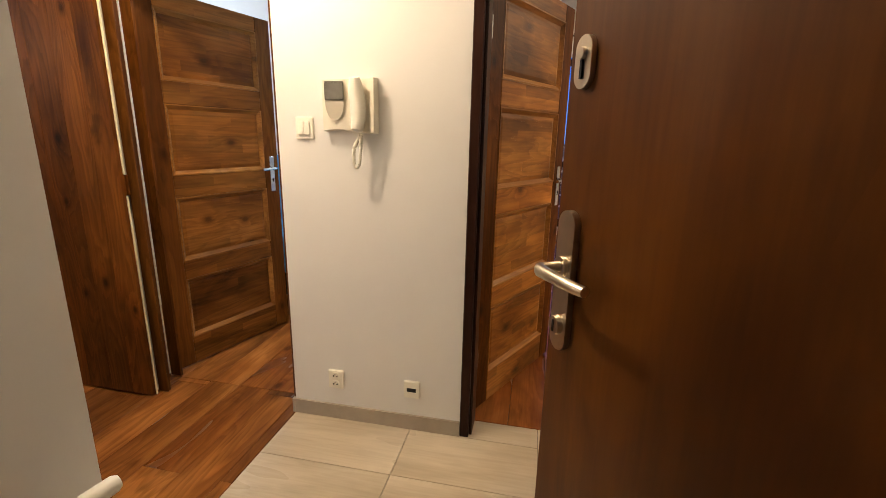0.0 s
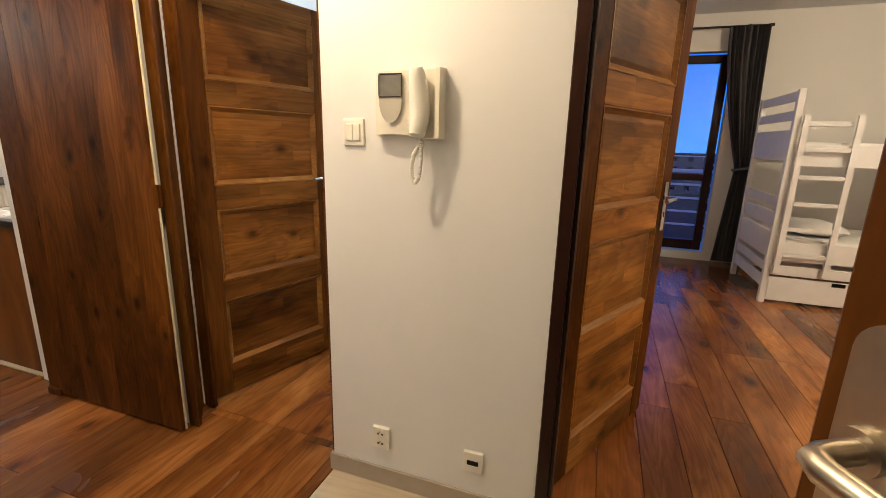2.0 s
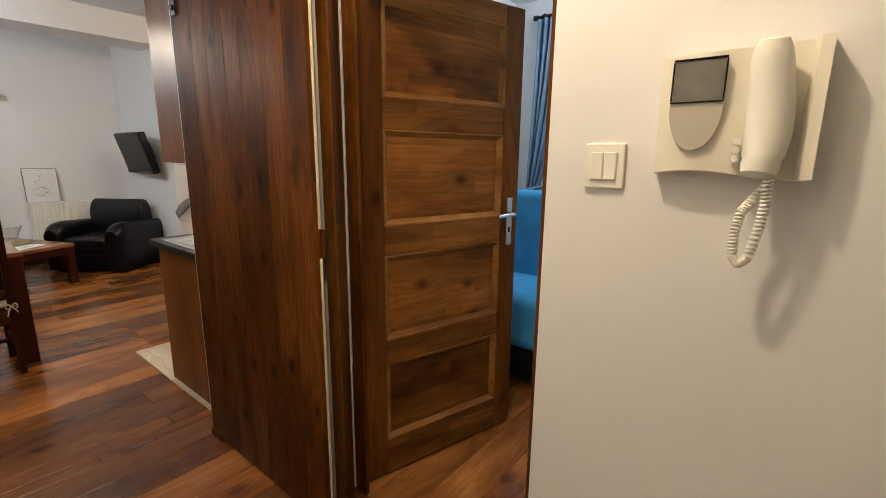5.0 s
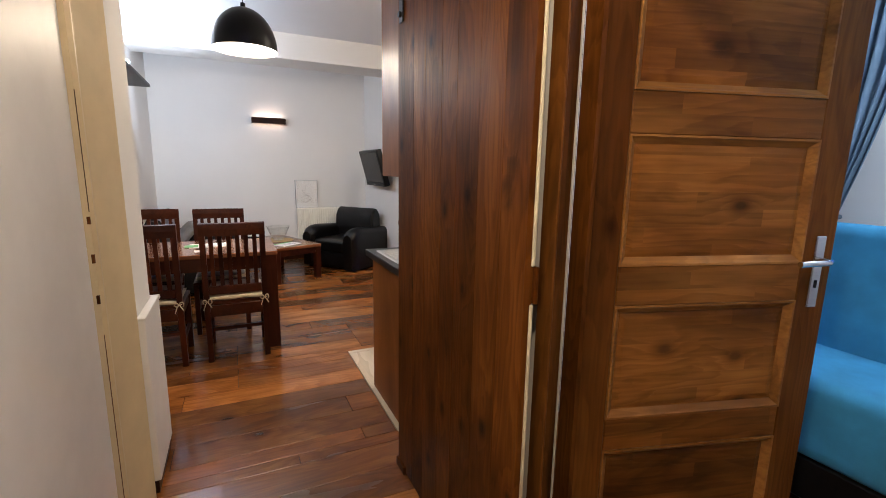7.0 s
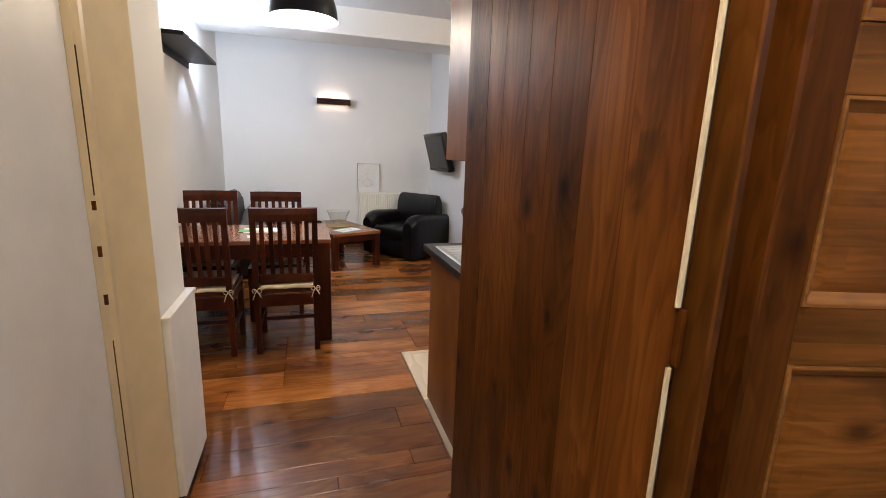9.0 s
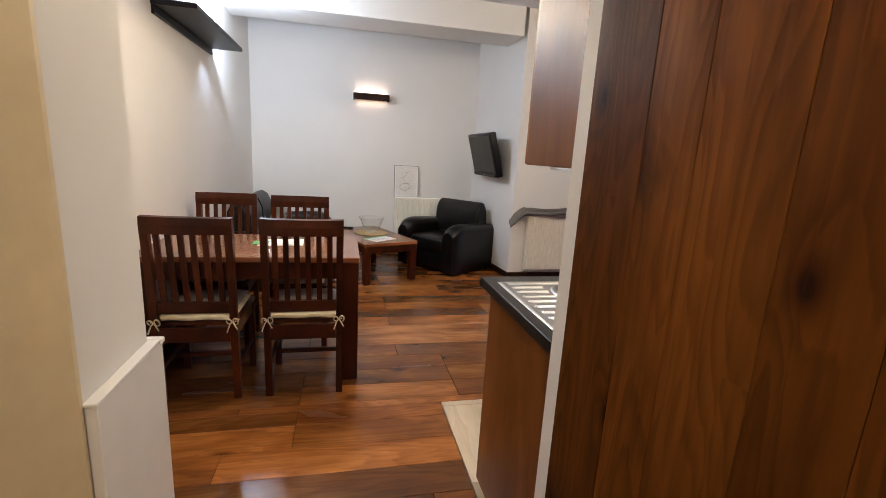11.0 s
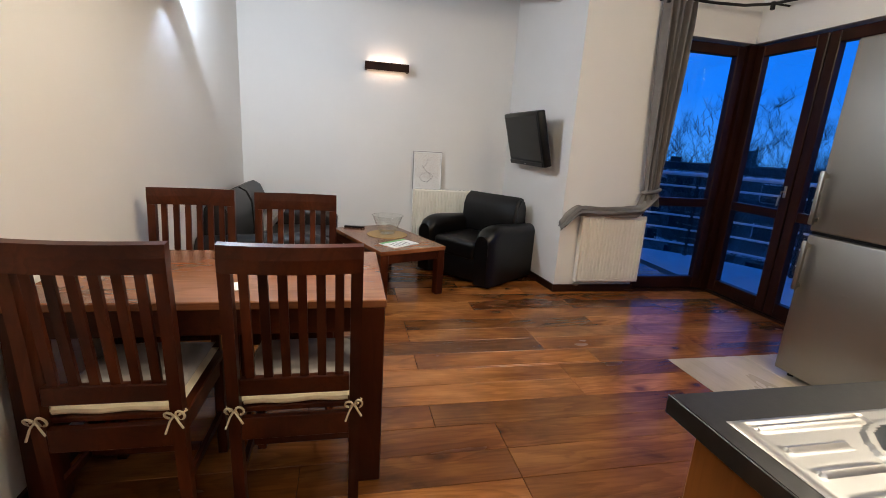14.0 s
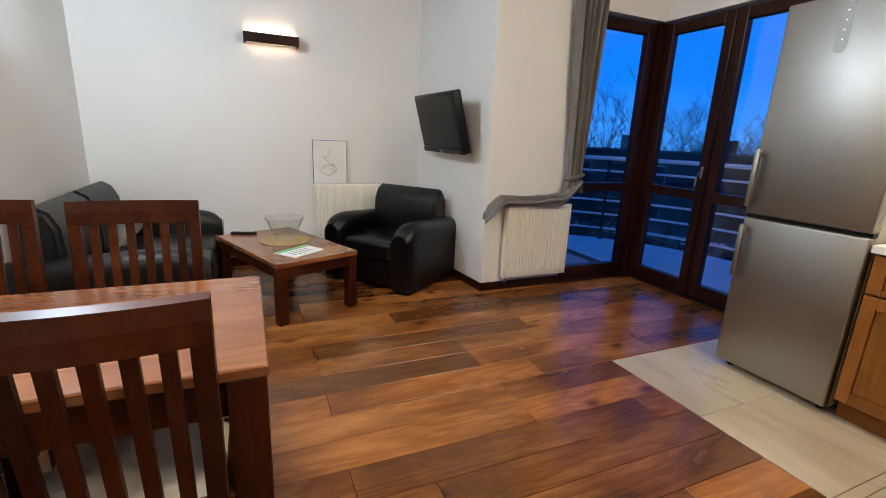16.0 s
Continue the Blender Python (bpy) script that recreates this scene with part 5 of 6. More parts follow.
# ---- kitchen ----
c = thing("sink_cabinet", pose(-3.487, 1.715, 0), "cherry-veneered kitchen base cabinet under the sink", "cabinet")
part("end_panel", boxed(0.045, 0.028, 0.0, 0.645, 0.046, 0.858, bev=0.002), M_KITCHEN, c, "cherry veneer end panel")
part("body", boxed(0.045, 0.0465, 0.10, 0.645, 2.10, 0.70), M_KITCHEN, c)
part("front_rail", boxed(0.045, 0.0465, 0.7005, 0.065, 2.10, 0.858), M_KITCHEN, c)
part("body_top", boxed(0.0655, 0.66, 0.7005, 0.645, 2.10, 0.858), M_KITCHEN, c)
part("plinth", boxed(0.095, 0.0465, 0.0, 0.645, 2.10, 0.099), M_KITCHEN, c)
for i in range(4):
    dr = part("cabinet_door", boxed(0.022, 0.05 + i * 0.51, 0.11, 0.044, 0.55 + i * 0.51, 0.85, bev=0.003), M_KITCHEN2, c)
    part("handle", tube(bmesh.new(), [(0.022, 0.45 + i * 0.51, 0.66), (-0.004, 0.45 + i * 0.51, 0.66), (-0.004, 0.45 + i * 0.51, 0.78), (0.022, 0.45 + i * 0.51, 0.78)], 0.005, 8), M_CHROME, dr, "", True)
w = thing("worktop", pose(-3.487, 1.715, 0.86), "black laminate kitchen worktop with a sink opening", "worktop")
for q in ((0, 0, 0.645, 0.20), (0, 0.20, 0.125, 0.60), (0.53, 0.20, 0.645, 0.60), (0, 0.60, 0.645, 2.10)):
    part("worktop_board", boxed(q[0], q[1], 0, q[2], q[3], 0.038, bev=0.0), M_BLACKTOP, w)
part("edge_bead", boxed(-0.004, -0.004, 0.0, 0.645, -0.0005, 0.0375, bev=0.001), M_BLACKTOP, w)
part("wall_bead", boxed(0.628, 0.956, 0.0385, 0.645, 2.10, 0.06, bev=0.003), M_BLACKTOP, w)


def sink():
    """A pressed steel sink: drainer with ribs towards the end of the worktop, basin beyond."""
    t = thing("kitchen_sink", pose(-3.487, 1.715, 0.898), "steel kitchen sink with a ribbed drainer in the worktop", "sink")
    x0, x1, y0, y1 = 0.088, 0.592, 0.036, 0.615
    bx0, bx1, by0, by1 = 0.140, 0.515, 0.215, 0.585
    nu, nv = 100, 116

    def f(u, v):
        x, y = x0 + (x1 - x0) * u, y0 + (y1 - y0) * v
        z = 0.007
        ed = min(x - x0, x1 - x, y - y0, y1 - y)
        if ed < 0.008:
            z = 0.001 + 0.006 * ed / 0.008
        if 0.106 < x < 0.50 and 0.06 < y < 0.30:
            z = 0.003
            k = (x - 0.116) / 0.052
            rib = abs(k - round(k)) * 0.052
            if rib < 0.009 and 0.068 < y < (0.285 if round(k) == 0 else 0.19):
                z = 0.003 + 0.006 * max(0.0, 1 - rib / 0.009) ** 0.6
        r = 0.11
        qx, qy = max(abs(x - (bx0 + bx1) / 2) - (bx1 - bx0) / 2 + r, 0), max(abs(y - (by0 + by1) / 2) - (by1 - by0) / 2 + r, 0)
        dist = math.hypot(qx, qy) - r
        if dist < 0:
            z = 0.007 - 0.16 * min(1.0, (-dist / 0.04)) ** 0.7
        elif dist < 0.016:
            z = 0.0085
        return x, y, z
    part("pressed_sheet", sheet(bmesh.new(), f, nu, nv, 0.0), M_SINK, t, "ribbed steel drainer and basin", True)
    part("drain", cyl(bmesh.new(), (0.33, 0.40, -0.152), (0.33, 0.40, -0.146), 0.035, n=24), M_CHROME, t, "chrome drain", True)
    tap = part("tap", tube(bmesh.new(), [(0.548, 0.235, 0.008), (0.546, 0.24, 0.12), (0.54, 0.25, 0.16), (0.52, 0.275, 0.185), (0.46, 0.33, 0.20), (0.43, 0.355, 0.185)], 0.017, 14), M_BLACKPL, t, "black kitchen tap", True)
    part("tap_base", cyl(bmesh.new(), (0.548, 0.235, 0.006), (0.548, 0.235, 0.016), 0.028, n=24), M_BLACKPL, tap, "", True)
    part("lever", tube(bmesh.new(), [(0.546, 0.24, 0.15), (0.50, 0.21, 0.185), (0.45, 0.19, 0.20)], 0.008, 10), M_CHROME, tap, "chrome tap lever", True)


sink()
for i in range(4):
    c = thing("wall_cabinet", pose(-3.18, 1.725 + i * 0.55, 1.356), "cherry-veneered kitchen wall cabinet", "cabinet", "kitchen wall cabinets")
    part("body", boxed(0.02, 0, 0, 0.34, 0.548, 0.90, bev=0.002), M_KITCHEN, c)
    dr = part("cabinet_door", boxed(0.0, 0.002, 0.002, 0.019, 0.546, 0.898, bev=0.003), M_KITCHEN2, c)
    part("handle", tube(bmesh.new(), [(0.0, 0.5, 0.06), (-0.025, 0.5, 0.06), (-0.025, 0.5, 0.18), (0.0, 0.5, 0.18)], 0.005, 8), M_CHROME, dr, "", True)


u = thing("under_cabinet_lamp", pose(-3.06, 1.90, 1.346), "slim white lamp fixed under a kitchen wall cabinet, lit", "lamp")
part("housing", boxed(-0.034, -0.124, 0.0055, 0.034, 0.124, 0.0095, bev=0.001), M_LACQ, u)
part("diffuser", boxed(-0.022, -0.11, 0.0025, 0.022, 0.11, 0.005, bev=0.001), glow("lit_cool_diffuser", (0.88, 0.93, 1.0), 4.0), u, "lit frosted diffuser")
for q in ((-0.034, -0.124, -0.030, 0.124), (0.030, -0.124, 0.034, 0.124), (-0.0295, -0.124, 0.0295, -0.120), (-0.0295, 0.120, 0.0295, 0.124)):
    part("rim", boxed(q[0], q[1], 0.0, q[2], q[3], 0.005), M_LACQ, u)


def fridge():
    t = thing("fridge_freezer", pose(-4.98, 3.84, 0), "tall brushed-steel fridge freezer standing on tiles", "fridge")
    w, d = 0.585, 0.60
    part("body", boxed(0.004, 0.065, 0.03, w - 0.004, d, 2.01, bev=0.006), M_GREYPL, t, "grey fridge body")
    part("upper_door", boxed(0, 0, 0.945, w, 0.060, 2.02, bev=0.012, seg=3), M_STEEL, t, "brushed steel upper door", True)
    part("lower_door", boxed(0, 0, 0.045, w, 0.060, 0.925, bev=0.012, seg=3), M_STEEL, t, "brushed steel freezer door", True)
    part("door_gap", boxed(0.004, 0.02, 0.926, w - 0.004, 0.064, 0.944), M_BLACKPL, t)
    for z0, z1 in ((0.985, 1.30), (0.58, 0.885)):
        h = part("handle", boxed(0.012, -0.045, z0, 0.040, -0.025, z1, bev=0.006, seg=2), M_STEEL, t, "flat steel bar handle", True)
        for z in (z0 + 0.03, z1 - 0.03):
            part("handle_post", boxed(0.018, -0.0255, z - 0.012, 0.034, 0.004, z + 0.012), M_STEEL, h)
    for x in (0.05, w - 0.05):
        part("foot", cyl(bmesh.new(), (x, 0.09, 0), (x, 0.09, 0.032), 0.018), M_BLACKPL, t)
    part("maker_badge", boxed(w / 2 - 0.03, -0.0025, 0.62, w / 2 + 0.03, 0.0, 0.632), M_STEEL, t)


fridge()
h = thing("clear_plastic_strip", pose(-4.705, 3.838, 1.755), "clear plastic strip hanging on the fridge door", "plastic strip")
bm = prism(bmesh.new(), [(-0.026, 0.265), (0.026, 0.265)] + [(0.026 * math.cos(a), 0.026 + 0.026 * math.sin(a)) for a in [-math.pi * i / 12 for i in range(13)]], -0.006, 0.0)
g = part("strip_body", bm, glass("clear_strip_plastic", (0.86, 0.86, 0.85), 0.12), h)
g.visible_shadow = False
for i in range(5):
    part("stud", cyl(bmesh.new(), (0.004, -0.0085, 0.06 + 0.042 * i), (0.004, -0.0062, 0.06 + 0.042 * i), 0.004, n=10), M_LACQ, h)
for i in range(2):
    c = thing("base_cabinet", pose(-4.375 + i * 0.45, 3.87, 0), "alder kitchen base cabinet with framed doors", "cabinet", "kitchen base cabinets")
    part("body", boxed(0, 0.02, 0.10, 0.448, 0.58, 0.86), M_KITCHEN2, c)
    part("plinth", boxed(0, 0.06, 0, 0.448, 0.58, 0.099), M_KITCHEN, c)
    for z0, z1 in ((0.11, 0.66), (0.67, 0.85)):
        dr = part("drawer_front" if z0 > 0.5 else "cabinet_door", boxed(0.06, -0.002, z0 + 0.06 * (z0 < 0.5) + 0.03 * (z0 > 0.5), 0.388, 0.006, z1 - 0.06 * (z0 < 0.5) - 0.03 * (z0 > 0.5), bev=0.003), M_KITCHEN2, c)
        for q in ((0.003, z0, 0.059, z1), (0.389, z0, 0.445, z1), (0.0595, z0, 0.3885, z0 + (0.059 if z0 < 0.5 else 0.029)), (0.0595, z1 - (0.059 if z0 < 0.5 else 0.029), 0.3885, z1)):
            part("frame_rail", boxed(q[0], -0.012, q[1], q[2], 0.018, q[3], bev=0.003), M_KITCHEN2, dr)
w = thing("worktop", pose(-4.385, 3.84, 0.862), "pale kitchen worktop over the base cabinets", "worktop")
part("worktop_board", boxed(0, 0, 0, 0.895, 0.61, 0.038, bev=0.003), M_LACQ, w)
wall("wall_tiles_kitchen", (-4.38, 4.452, 0.91, -2.85, 4.459, 1.45), material=M_LACQ, label="white glazed splashback", category="splashback")


# ---- large bedroom ----
glazed("window_4", pose(0.27, 6.57, 0.12), 1.0, 2.30, 0.90, "dark brown wooden bedroom balcony door")
r = thing("curtain_rod", pose(0, 6.40, 2.68), "black iron curtain rod over the bedroom window", "curtain rail")
part("rod", cyl(bmesh.new(), (0.1, 0, 0), (1.56, 0, 0), 0.012), M_DARKMETAL, r, "", True)
part("finial", cyl(bmesh.new(), (1.56, 0, 0), (1.60, 0, 0), 0.018), M_DARKMETAL, r)
for x in (0.2, 1.38):
    part("bracket", boxed(x - 0.012, -0.016, -0.03, x + 0.012, 0.10, 0.016), M_DARKMETAL, r)
drape("curtain", pose(1.37, 6.36, 0), "dark grey bedroom curtain tied back", M_DARKCLOTH, 0.38, 2.67, 1.15, 0.04, 8, 0.16, 0.40, True, 5)


def bunk_bed():
    b = thing("bunk_bed", pose(1.50, 4.97, 0), "white wooden bunk bed with slatted ends and a ladder", "bunk bed")
    L, Wd, H = 2.0, 1.02, 1.87
    for x in (0.0, L - 0.05):
        for y in (0.0, Wd - 0.05):
            part("post", boxed(x, y, 0, x + 0.05, y + 0.05, H, bev=0.004), M_WHITEWOOD, b)
        for z0, z1 in ((1.78, 1.86), (1.62, 1.70), (1.28, 1.54), (0.88, 0.97), (0.70, 0.83), (0.42, 0.66), (0.29, 0.37), (0.14, 0.24)):
            part("end_slat", boxed(x + 0.012, 0.051, z0, x + 0.038, Wd - 0.051, z1, bev=0.003), M_WHITEWOOD, b)
    for z0, z1 in ((1.24, 1.42), (0.40, 0.58)):
        for y in (0.012, Wd - 0.038):
            part("side_rail", boxed(0.051, y, z0, L - 0.051, y + 0.026, z1, bev=0.003), M_WHITEWOOD, b)
        part("slat_base", boxed(0.051, 0.04, z0 + 0.04, L - 0.051, Wd - 0.04, z0 + 0.06), M_WHITEWOOD, b)
    part("guard_rail", boxed(0.051, 0.012, 1.57, 0.42, 0.038, 1.61, bev=0.003), M_WHITEWOOD, b)
    part("guard_rail", boxed(0.95, 0.012, 1.57, L - 0.051, 0.038, 1.64, bev=0.003), M_WHITEWOOD, b)
    part("drawer_front", boxed(0.051, 0.0, 0.03, L - 0.051, 0.02, 0.25, bev=0.004), M_WHITEWOOD, b)
    part("drawer_grip", boxed(0.52, -0.001, 0.21, 0.62, 0.003, 0.245), M_BLACKPL, b)
    part("drawer_rail", boxed(0.051, 0.0, 0.27, L - 0.051, 0.02, 0.36, bev=0.004), M_WHITEWOOD, b)
    for x in (0.035 + 0.02, 0.42):
        bm = bmesh.new()
        prism(bm, ((x, 0.30), (x + 0.045, 0.30), (x + 0.045, 1.66), (x, 1.66)), -0.05, -0.022)
        part("ladder_rail", bm, M_WHITEWOOD, b)
    for z in (0.45, 0.68, 0.90, 1.13, 1.36):
        part("ladder_rung", boxed(0.101, -0.048, z, 0.419, -0.024, z + 0.035, bev=0.003), M_WHITEWOOD, b)
    for z in (0.461, 1.301):
        m = thing("mattress", pose(1.56, 5.02, z), "white sheeted mattress on the bunk bed", "mattress")
        part("mattress_body", boxed(0, 0, 0, 1.88, 0.92, 0.14, bev=0.03, seg=3), M_MATTRESS, m, "", True)
    m = thing("bed_pillow", pose(1.75, 5.12, 0.61), "white pillow on the lower bunk", "pillow")
    part("pillow_body", pillow(bmesh.new(), 0, 0, 0.4, 0.6, 0, 0.13), M_MATTRESS, m, "", True)


bunk_bed()

# ---- small bedroom ----
b = thing("sofa_bed", pose(-2.66, 3.02, 0), "bright blue upholstered sofa bed on a black base", "sofa bed")
part("bed_base", boxed(0.0, 0.04, 0.06, 1.40, 0.80, 0.25, bev=0.01), M_BLACKPL, b, "black bed base")
part("mattress", boxed(-0.005, 0.0, 0.252, 1.41, 0.62, 0.60, bev=0.07, seg=4), M_BLUEBED, b, "bright blue seat", True)
bm = boxed(0.0, -0.10, 0, 1.40, 0.10, 0.66, bev=0.07, seg=4)
bmesh.ops.transform(bm, matrix=pose(0, 0.56, 0.52, -10), verts=bm.verts[:])
part("back_cushion", bm, M_BLUEBED, b, "bright blue back cushion", True)
for x in (0.08, 1.30):
    for y in (0.10, 0.72):
        part("foot", cyl(bmesh.new(), (x, y, 0), (x, y, 0.062), 0.03), M_BLACKPL, b)
drape("curtain", pose(-2.24, 4.49, 0), "grey-blue curtain tied back beside the small bedroom window", M_BLUECLOTH, 0.36, 2.55, 1.12, 0.75, 6, -0.15, 0.35, True, 9)
r = thing("curtain_rod", pose(0, 4.49, 2.57), "black iron curtain rod in the small bedroom", "curtain rail")
part("rod", cyl(bmesh.new(), (-2.43, 0, 0), (-0.75, 0, 0), 0.016), M_DARKMETAL, r, "", True)
part("finial", cyl(bmesh.new(), (-2.46, 0, 0), (-2.43, 0, 0), 0.022), M_DARKMETAL, r)
for x in (-2.36, -0.9):
    part("bracket", boxed(x - 0.012, -0.018, -0.02, x + 0.012, 0.11, 0.02), M_DARKMETAL, r)
glazed("window_5", pose(-1.85, 4.66, 0.86), 1.1, 1.34, 0.5, "dark brown wooden small bedroom window")

# ---- balcony and distance ----
bm = bmesh.new()
arc = [(-6.2 + 2.8 * math.cos(a), 3.8 + 2.8 * math.sin(a)) for a in [radians(40 + 170 * i / 40) for i in range(41)]]
ring = [bm.verts.new((x, y, -0.02)) for x, y in arc] + [bm.verts.new((-6.76, 2.6, -0.02)), bm.verts.new((-6.76, 4.92, -0.02)), bm.verts.new((-4.06, 4.92, -0.02))]
under = [bm.verts.new((v.co.x, v.co.y, -0.20)) for v in ring]
bm.faces.new(ring)
bm.faces.new(under[::-1])
for i in range(len(ring)):
    j = (i + 1) % len(ring)
    bm.faces.new((ring[i], under[i], under[j], ring[j]))
bmesh.ops.triangulate(bm, faces=[q for q in bm.faces if len(q.verts) > 4])
tagged(new("balcony_floor", finish(bm, "balcony_floor", M_BALCONY)), "pale tiled curved balcony floor", "balcony", kind="structure")
rl = thing("balcony_railing", pose(-6.2, 3.8, -0.02), "curved pale metal balcony railing with level bars", "railing")
RR = 2.72
for z, rad in ((1.12, 0.026), (0.95, 0.014), (0.76, 0.014), (0.55, 0.014), (0.36, 0.014), (0.16, 0.014)):
    part("bar", tube(bmesh.new(), [(RR * math.cos(radians(a)), RR * math.sin(radians(a)), z) for a in range(48, 212, 4)], rad, 8), M_RAILING, rl, "", True)
for a in range(56, 212, 26):
    part("post", boxed(RR * math.cos(radians(a)) - 0.02, RR * math.sin(radians(a)) - 0.02, 0, RR * math.cos(radians(a)) + 0.02, RR * math.sin(radians(a)) + 0.02, 1.10), M_DARKMETAL, rl)
wall("balcony_floor_bedroom", (-0.5, 6.66, -0.20, 3.4, 7.9, -0.02), material=M_BALCONY, label="pale tiled balcony floor outside the bedroom", category="balcony")
rl = thing("balcony_railing", pose(-0.5, 7.82, -0.02), "pale metal balcony railing with level bars outside the bedroom", "railing")
for z, rad in ((1.06, 0.026), (0.86, 0.016), (0.66, 0.016), (0.46, 0.016), (0.26, 0.016)):
    part("bar", cyl(bmesh.new(), (0, 0, z), (3.9, 0, z), rad), M_RAILING, rl, "", True)
for x in (0.02, 1.3, 2.6, 3.86):
    part("post", boxed(x - 0.02, -0.02, 0, x + 0.02, 0.02, 1.05), M_DARKMETAL, rl)
G = -11.0
bm = bmesh.new()
box(bm, -900, -900, G - 1, 900, 900, G)
tagged(new("ground", finish(bm, "ground", M_GROUND)), "dark evening ground far below", "ground", kind="structure")


def block(m, w, d, h, floors, bays, seed, label):
    """A far flat-roofed apartment house; the front faces -y."""
    t = thing("apartment_building", m, label, "building")
    rnd = random.Random(seed)
    part("walls", boxed(-w / 2, 0, 0, w / 2, d, h), M_FACADE, t)
    roof = part("roof", boxed(-w / 2 - 0.3, -0.3, h + 0.01, w / 2 + 0.3, d + 0.3, h + 0.5, bev=0.05), M_ROOF, t, "flat dark roof")
    for i in range(4):
        x = -w / 2 + w * (i + 0.5) / 4 + rnd.uniform(-1, 1)
        part("chimney", boxed(x, d * 0.4, h + 0.5, x + rnd.uniform(0.8, 1.6), d * 0.4 + 0.8, h + rnd.uniform(1.3, 1.9)), M_ROOF, roof)
    fh = h / floors
    for f_ in range(floors):
        part("floor_band", boxed(-w / 2 - 0.05, -0.12, f_ * fh + fh - 0.35, w / 2 + 0.05, -0.005, f_ * fh + fh - 0.1), M_RAILING if f_ % 2 else M_FACADE, t)
        for b_ in range(bays):
            x = -w / 2 + w * (b_ + 0.5) / bays
            lit = rnd.random() < 0.025
            win = part("window", boxed(x - 0.75, -0.06, f_ * fh + 0.9, x + 0.75, -0.004, f_ * fh + 2.3), M_WHITEWOOD if rnd.random() < 0.3 else M_FACADE, t)
            part("pane", boxed(x - 0.65, -0.10, f_ * fh + 1.0, x + 0.65, -0.065, f_ * fh + 2.2), M_WINDOWGLOW if lit else M_DARKGLASS, win)


def toward(az, dist):
    a = radians(az)
    return -6.2 + dist * math.cos(a), 3.8 + dist * math.sin(a)


for az, dist, w, h, seed in ((118, 34, 30, 11.35, 1), (146, 46, 28, 10.6, 2), (98, 52, 26, 11.2, 3), (168, 60, 30, 10.8, 4), (62, 70, 30, 10.4, 5)):
    x, y = toward(az, dist)
    block(pose(x, y, G, 0, 0, az - 90), w, 12, h, 4, int(w / 3), seed, "grey flat-roofed apartment building at dusk")
x, y = 1.5, 60
block(pose(x, y + 80, G, 0, 0, 0), 90, 12, 10.5, 4, 24, 6, "long grey apartment building at dusk")


def tree(m, height, seed):
    """A bare winter tree: trunk, limbs and many fine twigs."""
    t = thing("bare_tree", m, "bare leafless tree in winter dusk", "tree", "trees beyond the balcony")
    rnd = random.Random(seed)
    trunk, crown = bmesh.new(), bmesh.new()

    def limb(bm, p, d, length, rad, depth):
        pts, q, dd = [p], p, d.copy()
        steps = 4 if depth < 3 else 3
        for _ in range(steps):
            dd = (dd + Vector((rnd.uniform(-0.13, 0.13), rnd.uniform(-0.13, 0.13), rnd.uniform(-0.05, 0.10)))).normalized()
            q = q + dd * length / steps
            pts.append(q)
        radii = [rad * (1 - 0.6 * i / steps) for i in range(steps + 1)]
        tube(bm, pts, rad, 6 if depth < 2 else 3, radii)
        if depth >= 5:
            return
        for i in range(5 if depth else 9):
            k = rnd.randrange(1, steps + 1) if depth else rnd.randrange(2, steps + 1)
            a = rnd.uniform(0, 2 * math.pi)
            side = Vector((math.cos(a), math.sin(a), rnd.uniform(0.2, 0.9))).normalized()
            limb(crown, pts[k], (dd * 0.55 + side * 0.75).normalized(), length * rnd.uniform(0.45, 0.62), max(0.007, radii[k] * 0.46), depth + 1)
    limb(trunk, Vector((0, 0, 0)), Vector((0, 0, 1)), height * 0.55, 0.17, 0)
    part("trunk", trunk, M_BARK, t, "", True)
    part("crown", crown, M_BARK, t, "bare twigs")
    return t


for i, (az, dist, h) in enumerate(((140, 21, 14.6), (123, 24, 14.6), (131, 31, 15.4), (108, 27, 14.8), (151, 26, 14.8), (116, 29, 13.8), (134, 25, 13.4))):
    x, y = toward(az, dist)
    tree(pose(x, y, G, 0, 0, 40 * i), h, 20 + i)

# ---- floors ----
wall("floor", (-8.04, -0.3, -0.16, 1.12, 4.90, -0.014), (-0.55, 4.90, -0.16, 4.5, 6.64, -0.014), (1.12, 1.70, -0.16, 4.5, 4.90, -0.014), material=M_GAP, label="walnut plank floor over a dark underlay", category="floor")
wall("floor_stairwell", (-1.5, -1.75, -0.16, 1.6, -0.30, -0.002), material=M_TILE, label="pale stone stairwell floor", category="floor")
floor_ob = bpy.data.objects["floor"]
PLANKS, PW, rnd = {}, 0.185, random.Random(11)


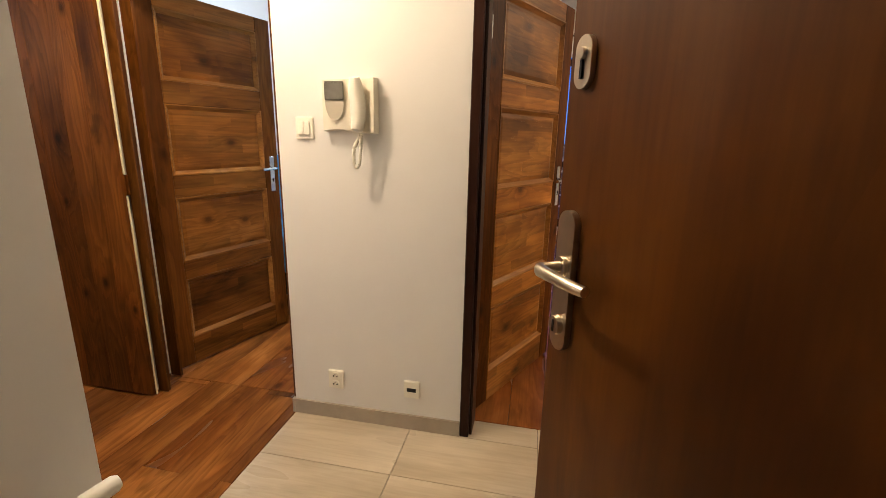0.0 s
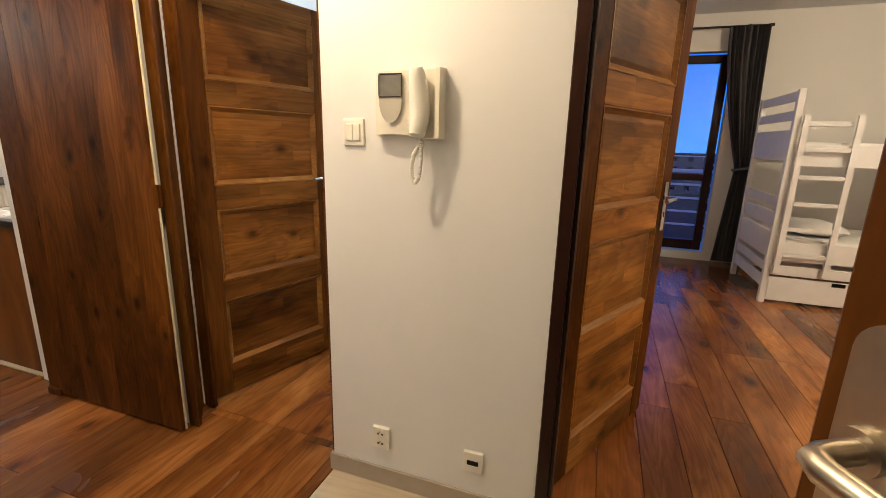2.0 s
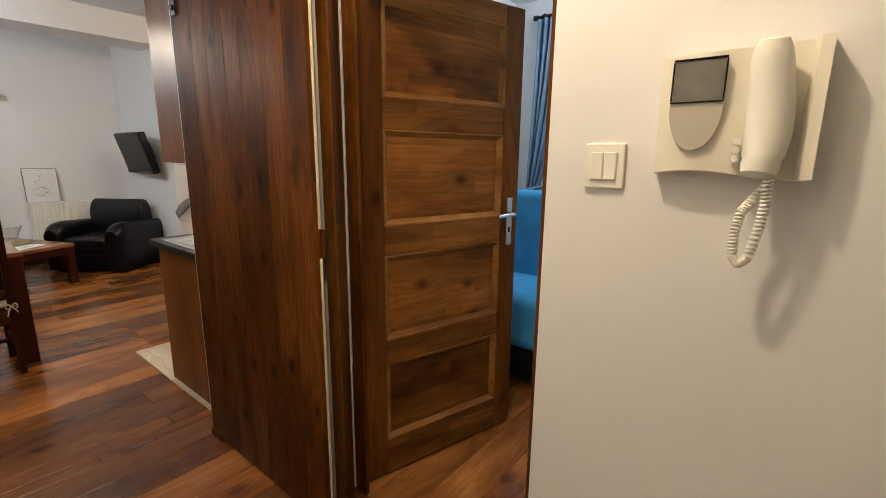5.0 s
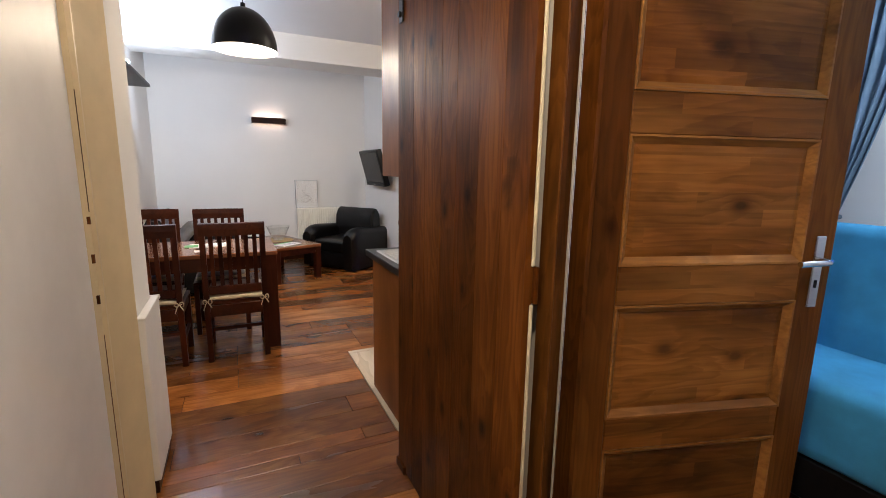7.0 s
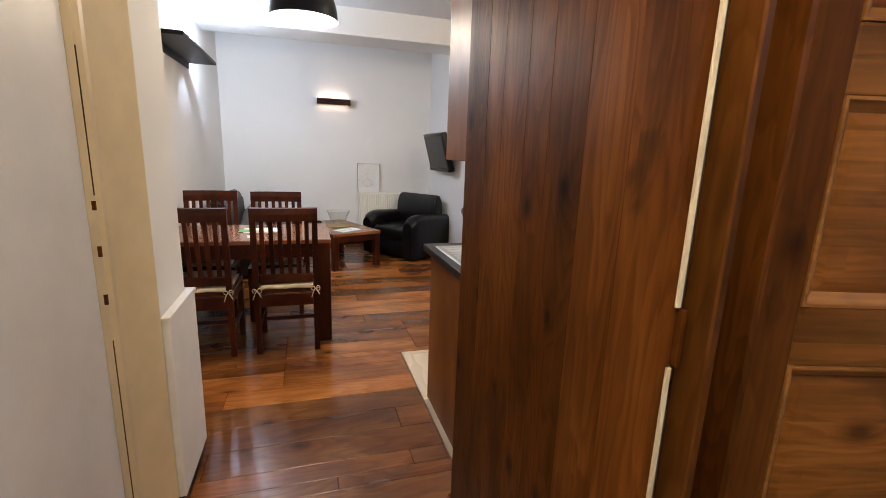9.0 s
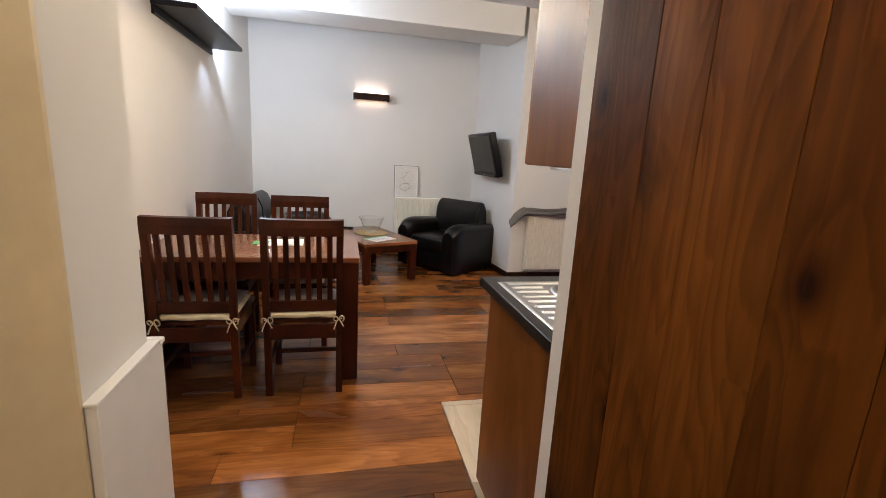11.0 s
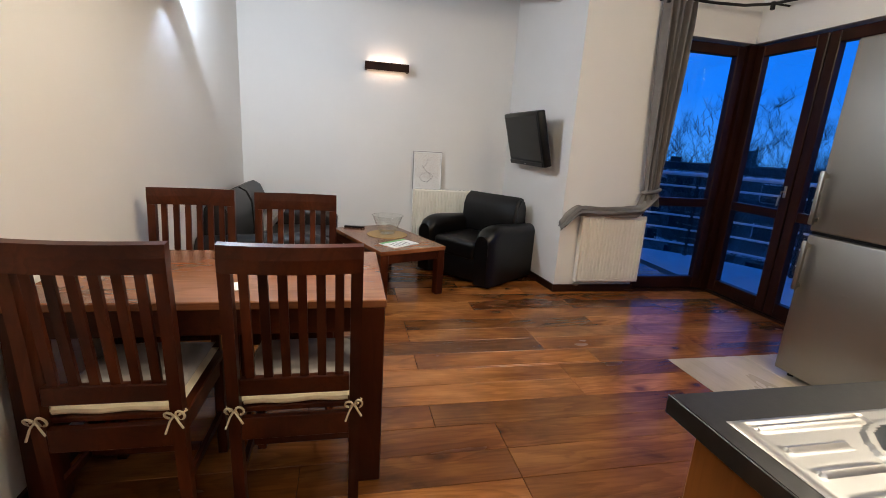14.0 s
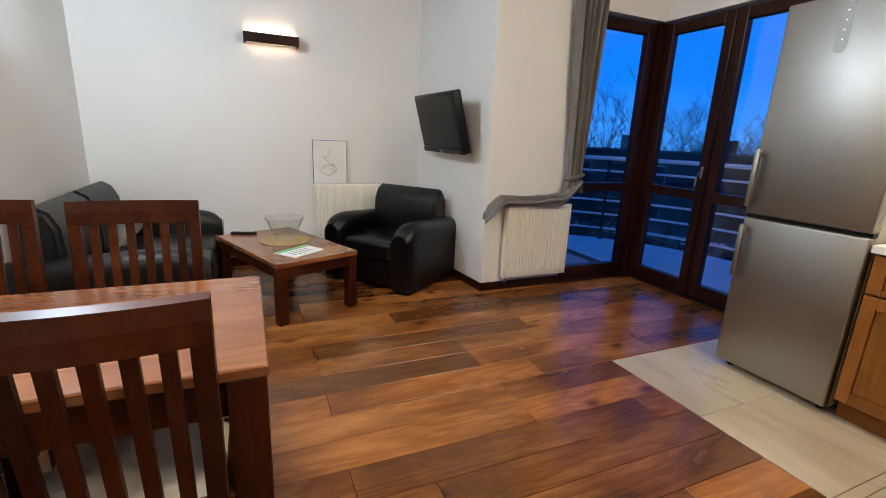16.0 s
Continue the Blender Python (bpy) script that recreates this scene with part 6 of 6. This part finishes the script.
def plank(x0, x1, y0, y1):
    key = (round(x1 - x0, 3), round(y1 - y0, 3))
    if key not in PLANKS:
        w, d = key
        PLANKS[key] = finish(boxed(0.0009, 0.0009, -0.013, w - 0.0009, d - 0.0009, 0, bev=0.002), "plank", M_PLANK)
    ob = new("plank", PLANKS[key])
    ob.location = (x0, y0, rnd.uniform(-0.0006, 0.0))
    ob.parent = floor_ob


def lay(x0, x1, y0, y1, origin=-8.0):
    i = math.floor((x0 - origin) / PW)
    while origin + i * PW < x1 - 0.004:
        a, b = max(x0, origin + i * PW), min(x1, origin + (i + 1) * PW)
        y = y0 - rnd.choice((0.0, 0.3, 0.6, 0.9))
        while y < y1 - 0.01:
            d = rnd.choice((0.9, 1.2, 1.5, 1.8))
            if min(y + d, y1) - max(y, y0) > 0.02 and b - a > 0.01:
                plank(a, b, max(y, y0), min(y + d, y1))
            y += d
        i += 1


lay(-7.90, -5.21, 0.04, 4.72)
lay(-5.21, -4.055, 0.04, 3.235)
lay(-4.055, -2.90, 0.04, 1.712)
lay(-2.90, -0.918, 0.60, 1.84)
lay(-2.70, -0.55, 1.842, 4.6)
lay(-0.43, 3.6, 1.832, 6.5)


def tiles(x0, x1, y0, y1, sx, sy, ox, oy):
    made = {}
    i = math.floor((x0 - ox) / sx)
    while ox + i * sx < x1 - 0.004:
        j = math.floor((y0 - oy) / sy)
        while oy + j * sy < y1 - 0.004:
            a, b = max(x0, ox + i * sx), min(x1, ox + (i + 1) * sx)
            c, d = max(y0, oy + j * sy), min(y1, oy + (j + 1) * sy)
            key = (round(b - a, 3), round(d - c, 3))
            if min(key) > 0.01:
                if key not in made:
                    made[key] = finish(boxed(0.0012, 0.0012, -0.012, key[0] - 0.0012, key[1] - 0.0012, 0, bev=0.001), "tile", M_TILE)
                ob = new("tile", made[key])
                ob.location, ob.parent = (a, c, 0.0), floor_ob
            j += 1
        i += 1


tiles(-0.915, 1.0, -0.30, 1.83, 0.60, 0.305, -0.915, 1.385)
tiles(-4.053, -2.72, 1.714, 4.46, 0.60, 0.60, -4.607, 3.235)
tiles(-5.208, -4.053, 3.237, 4.72, 0.60, 0.60, -5.207, 3.235)
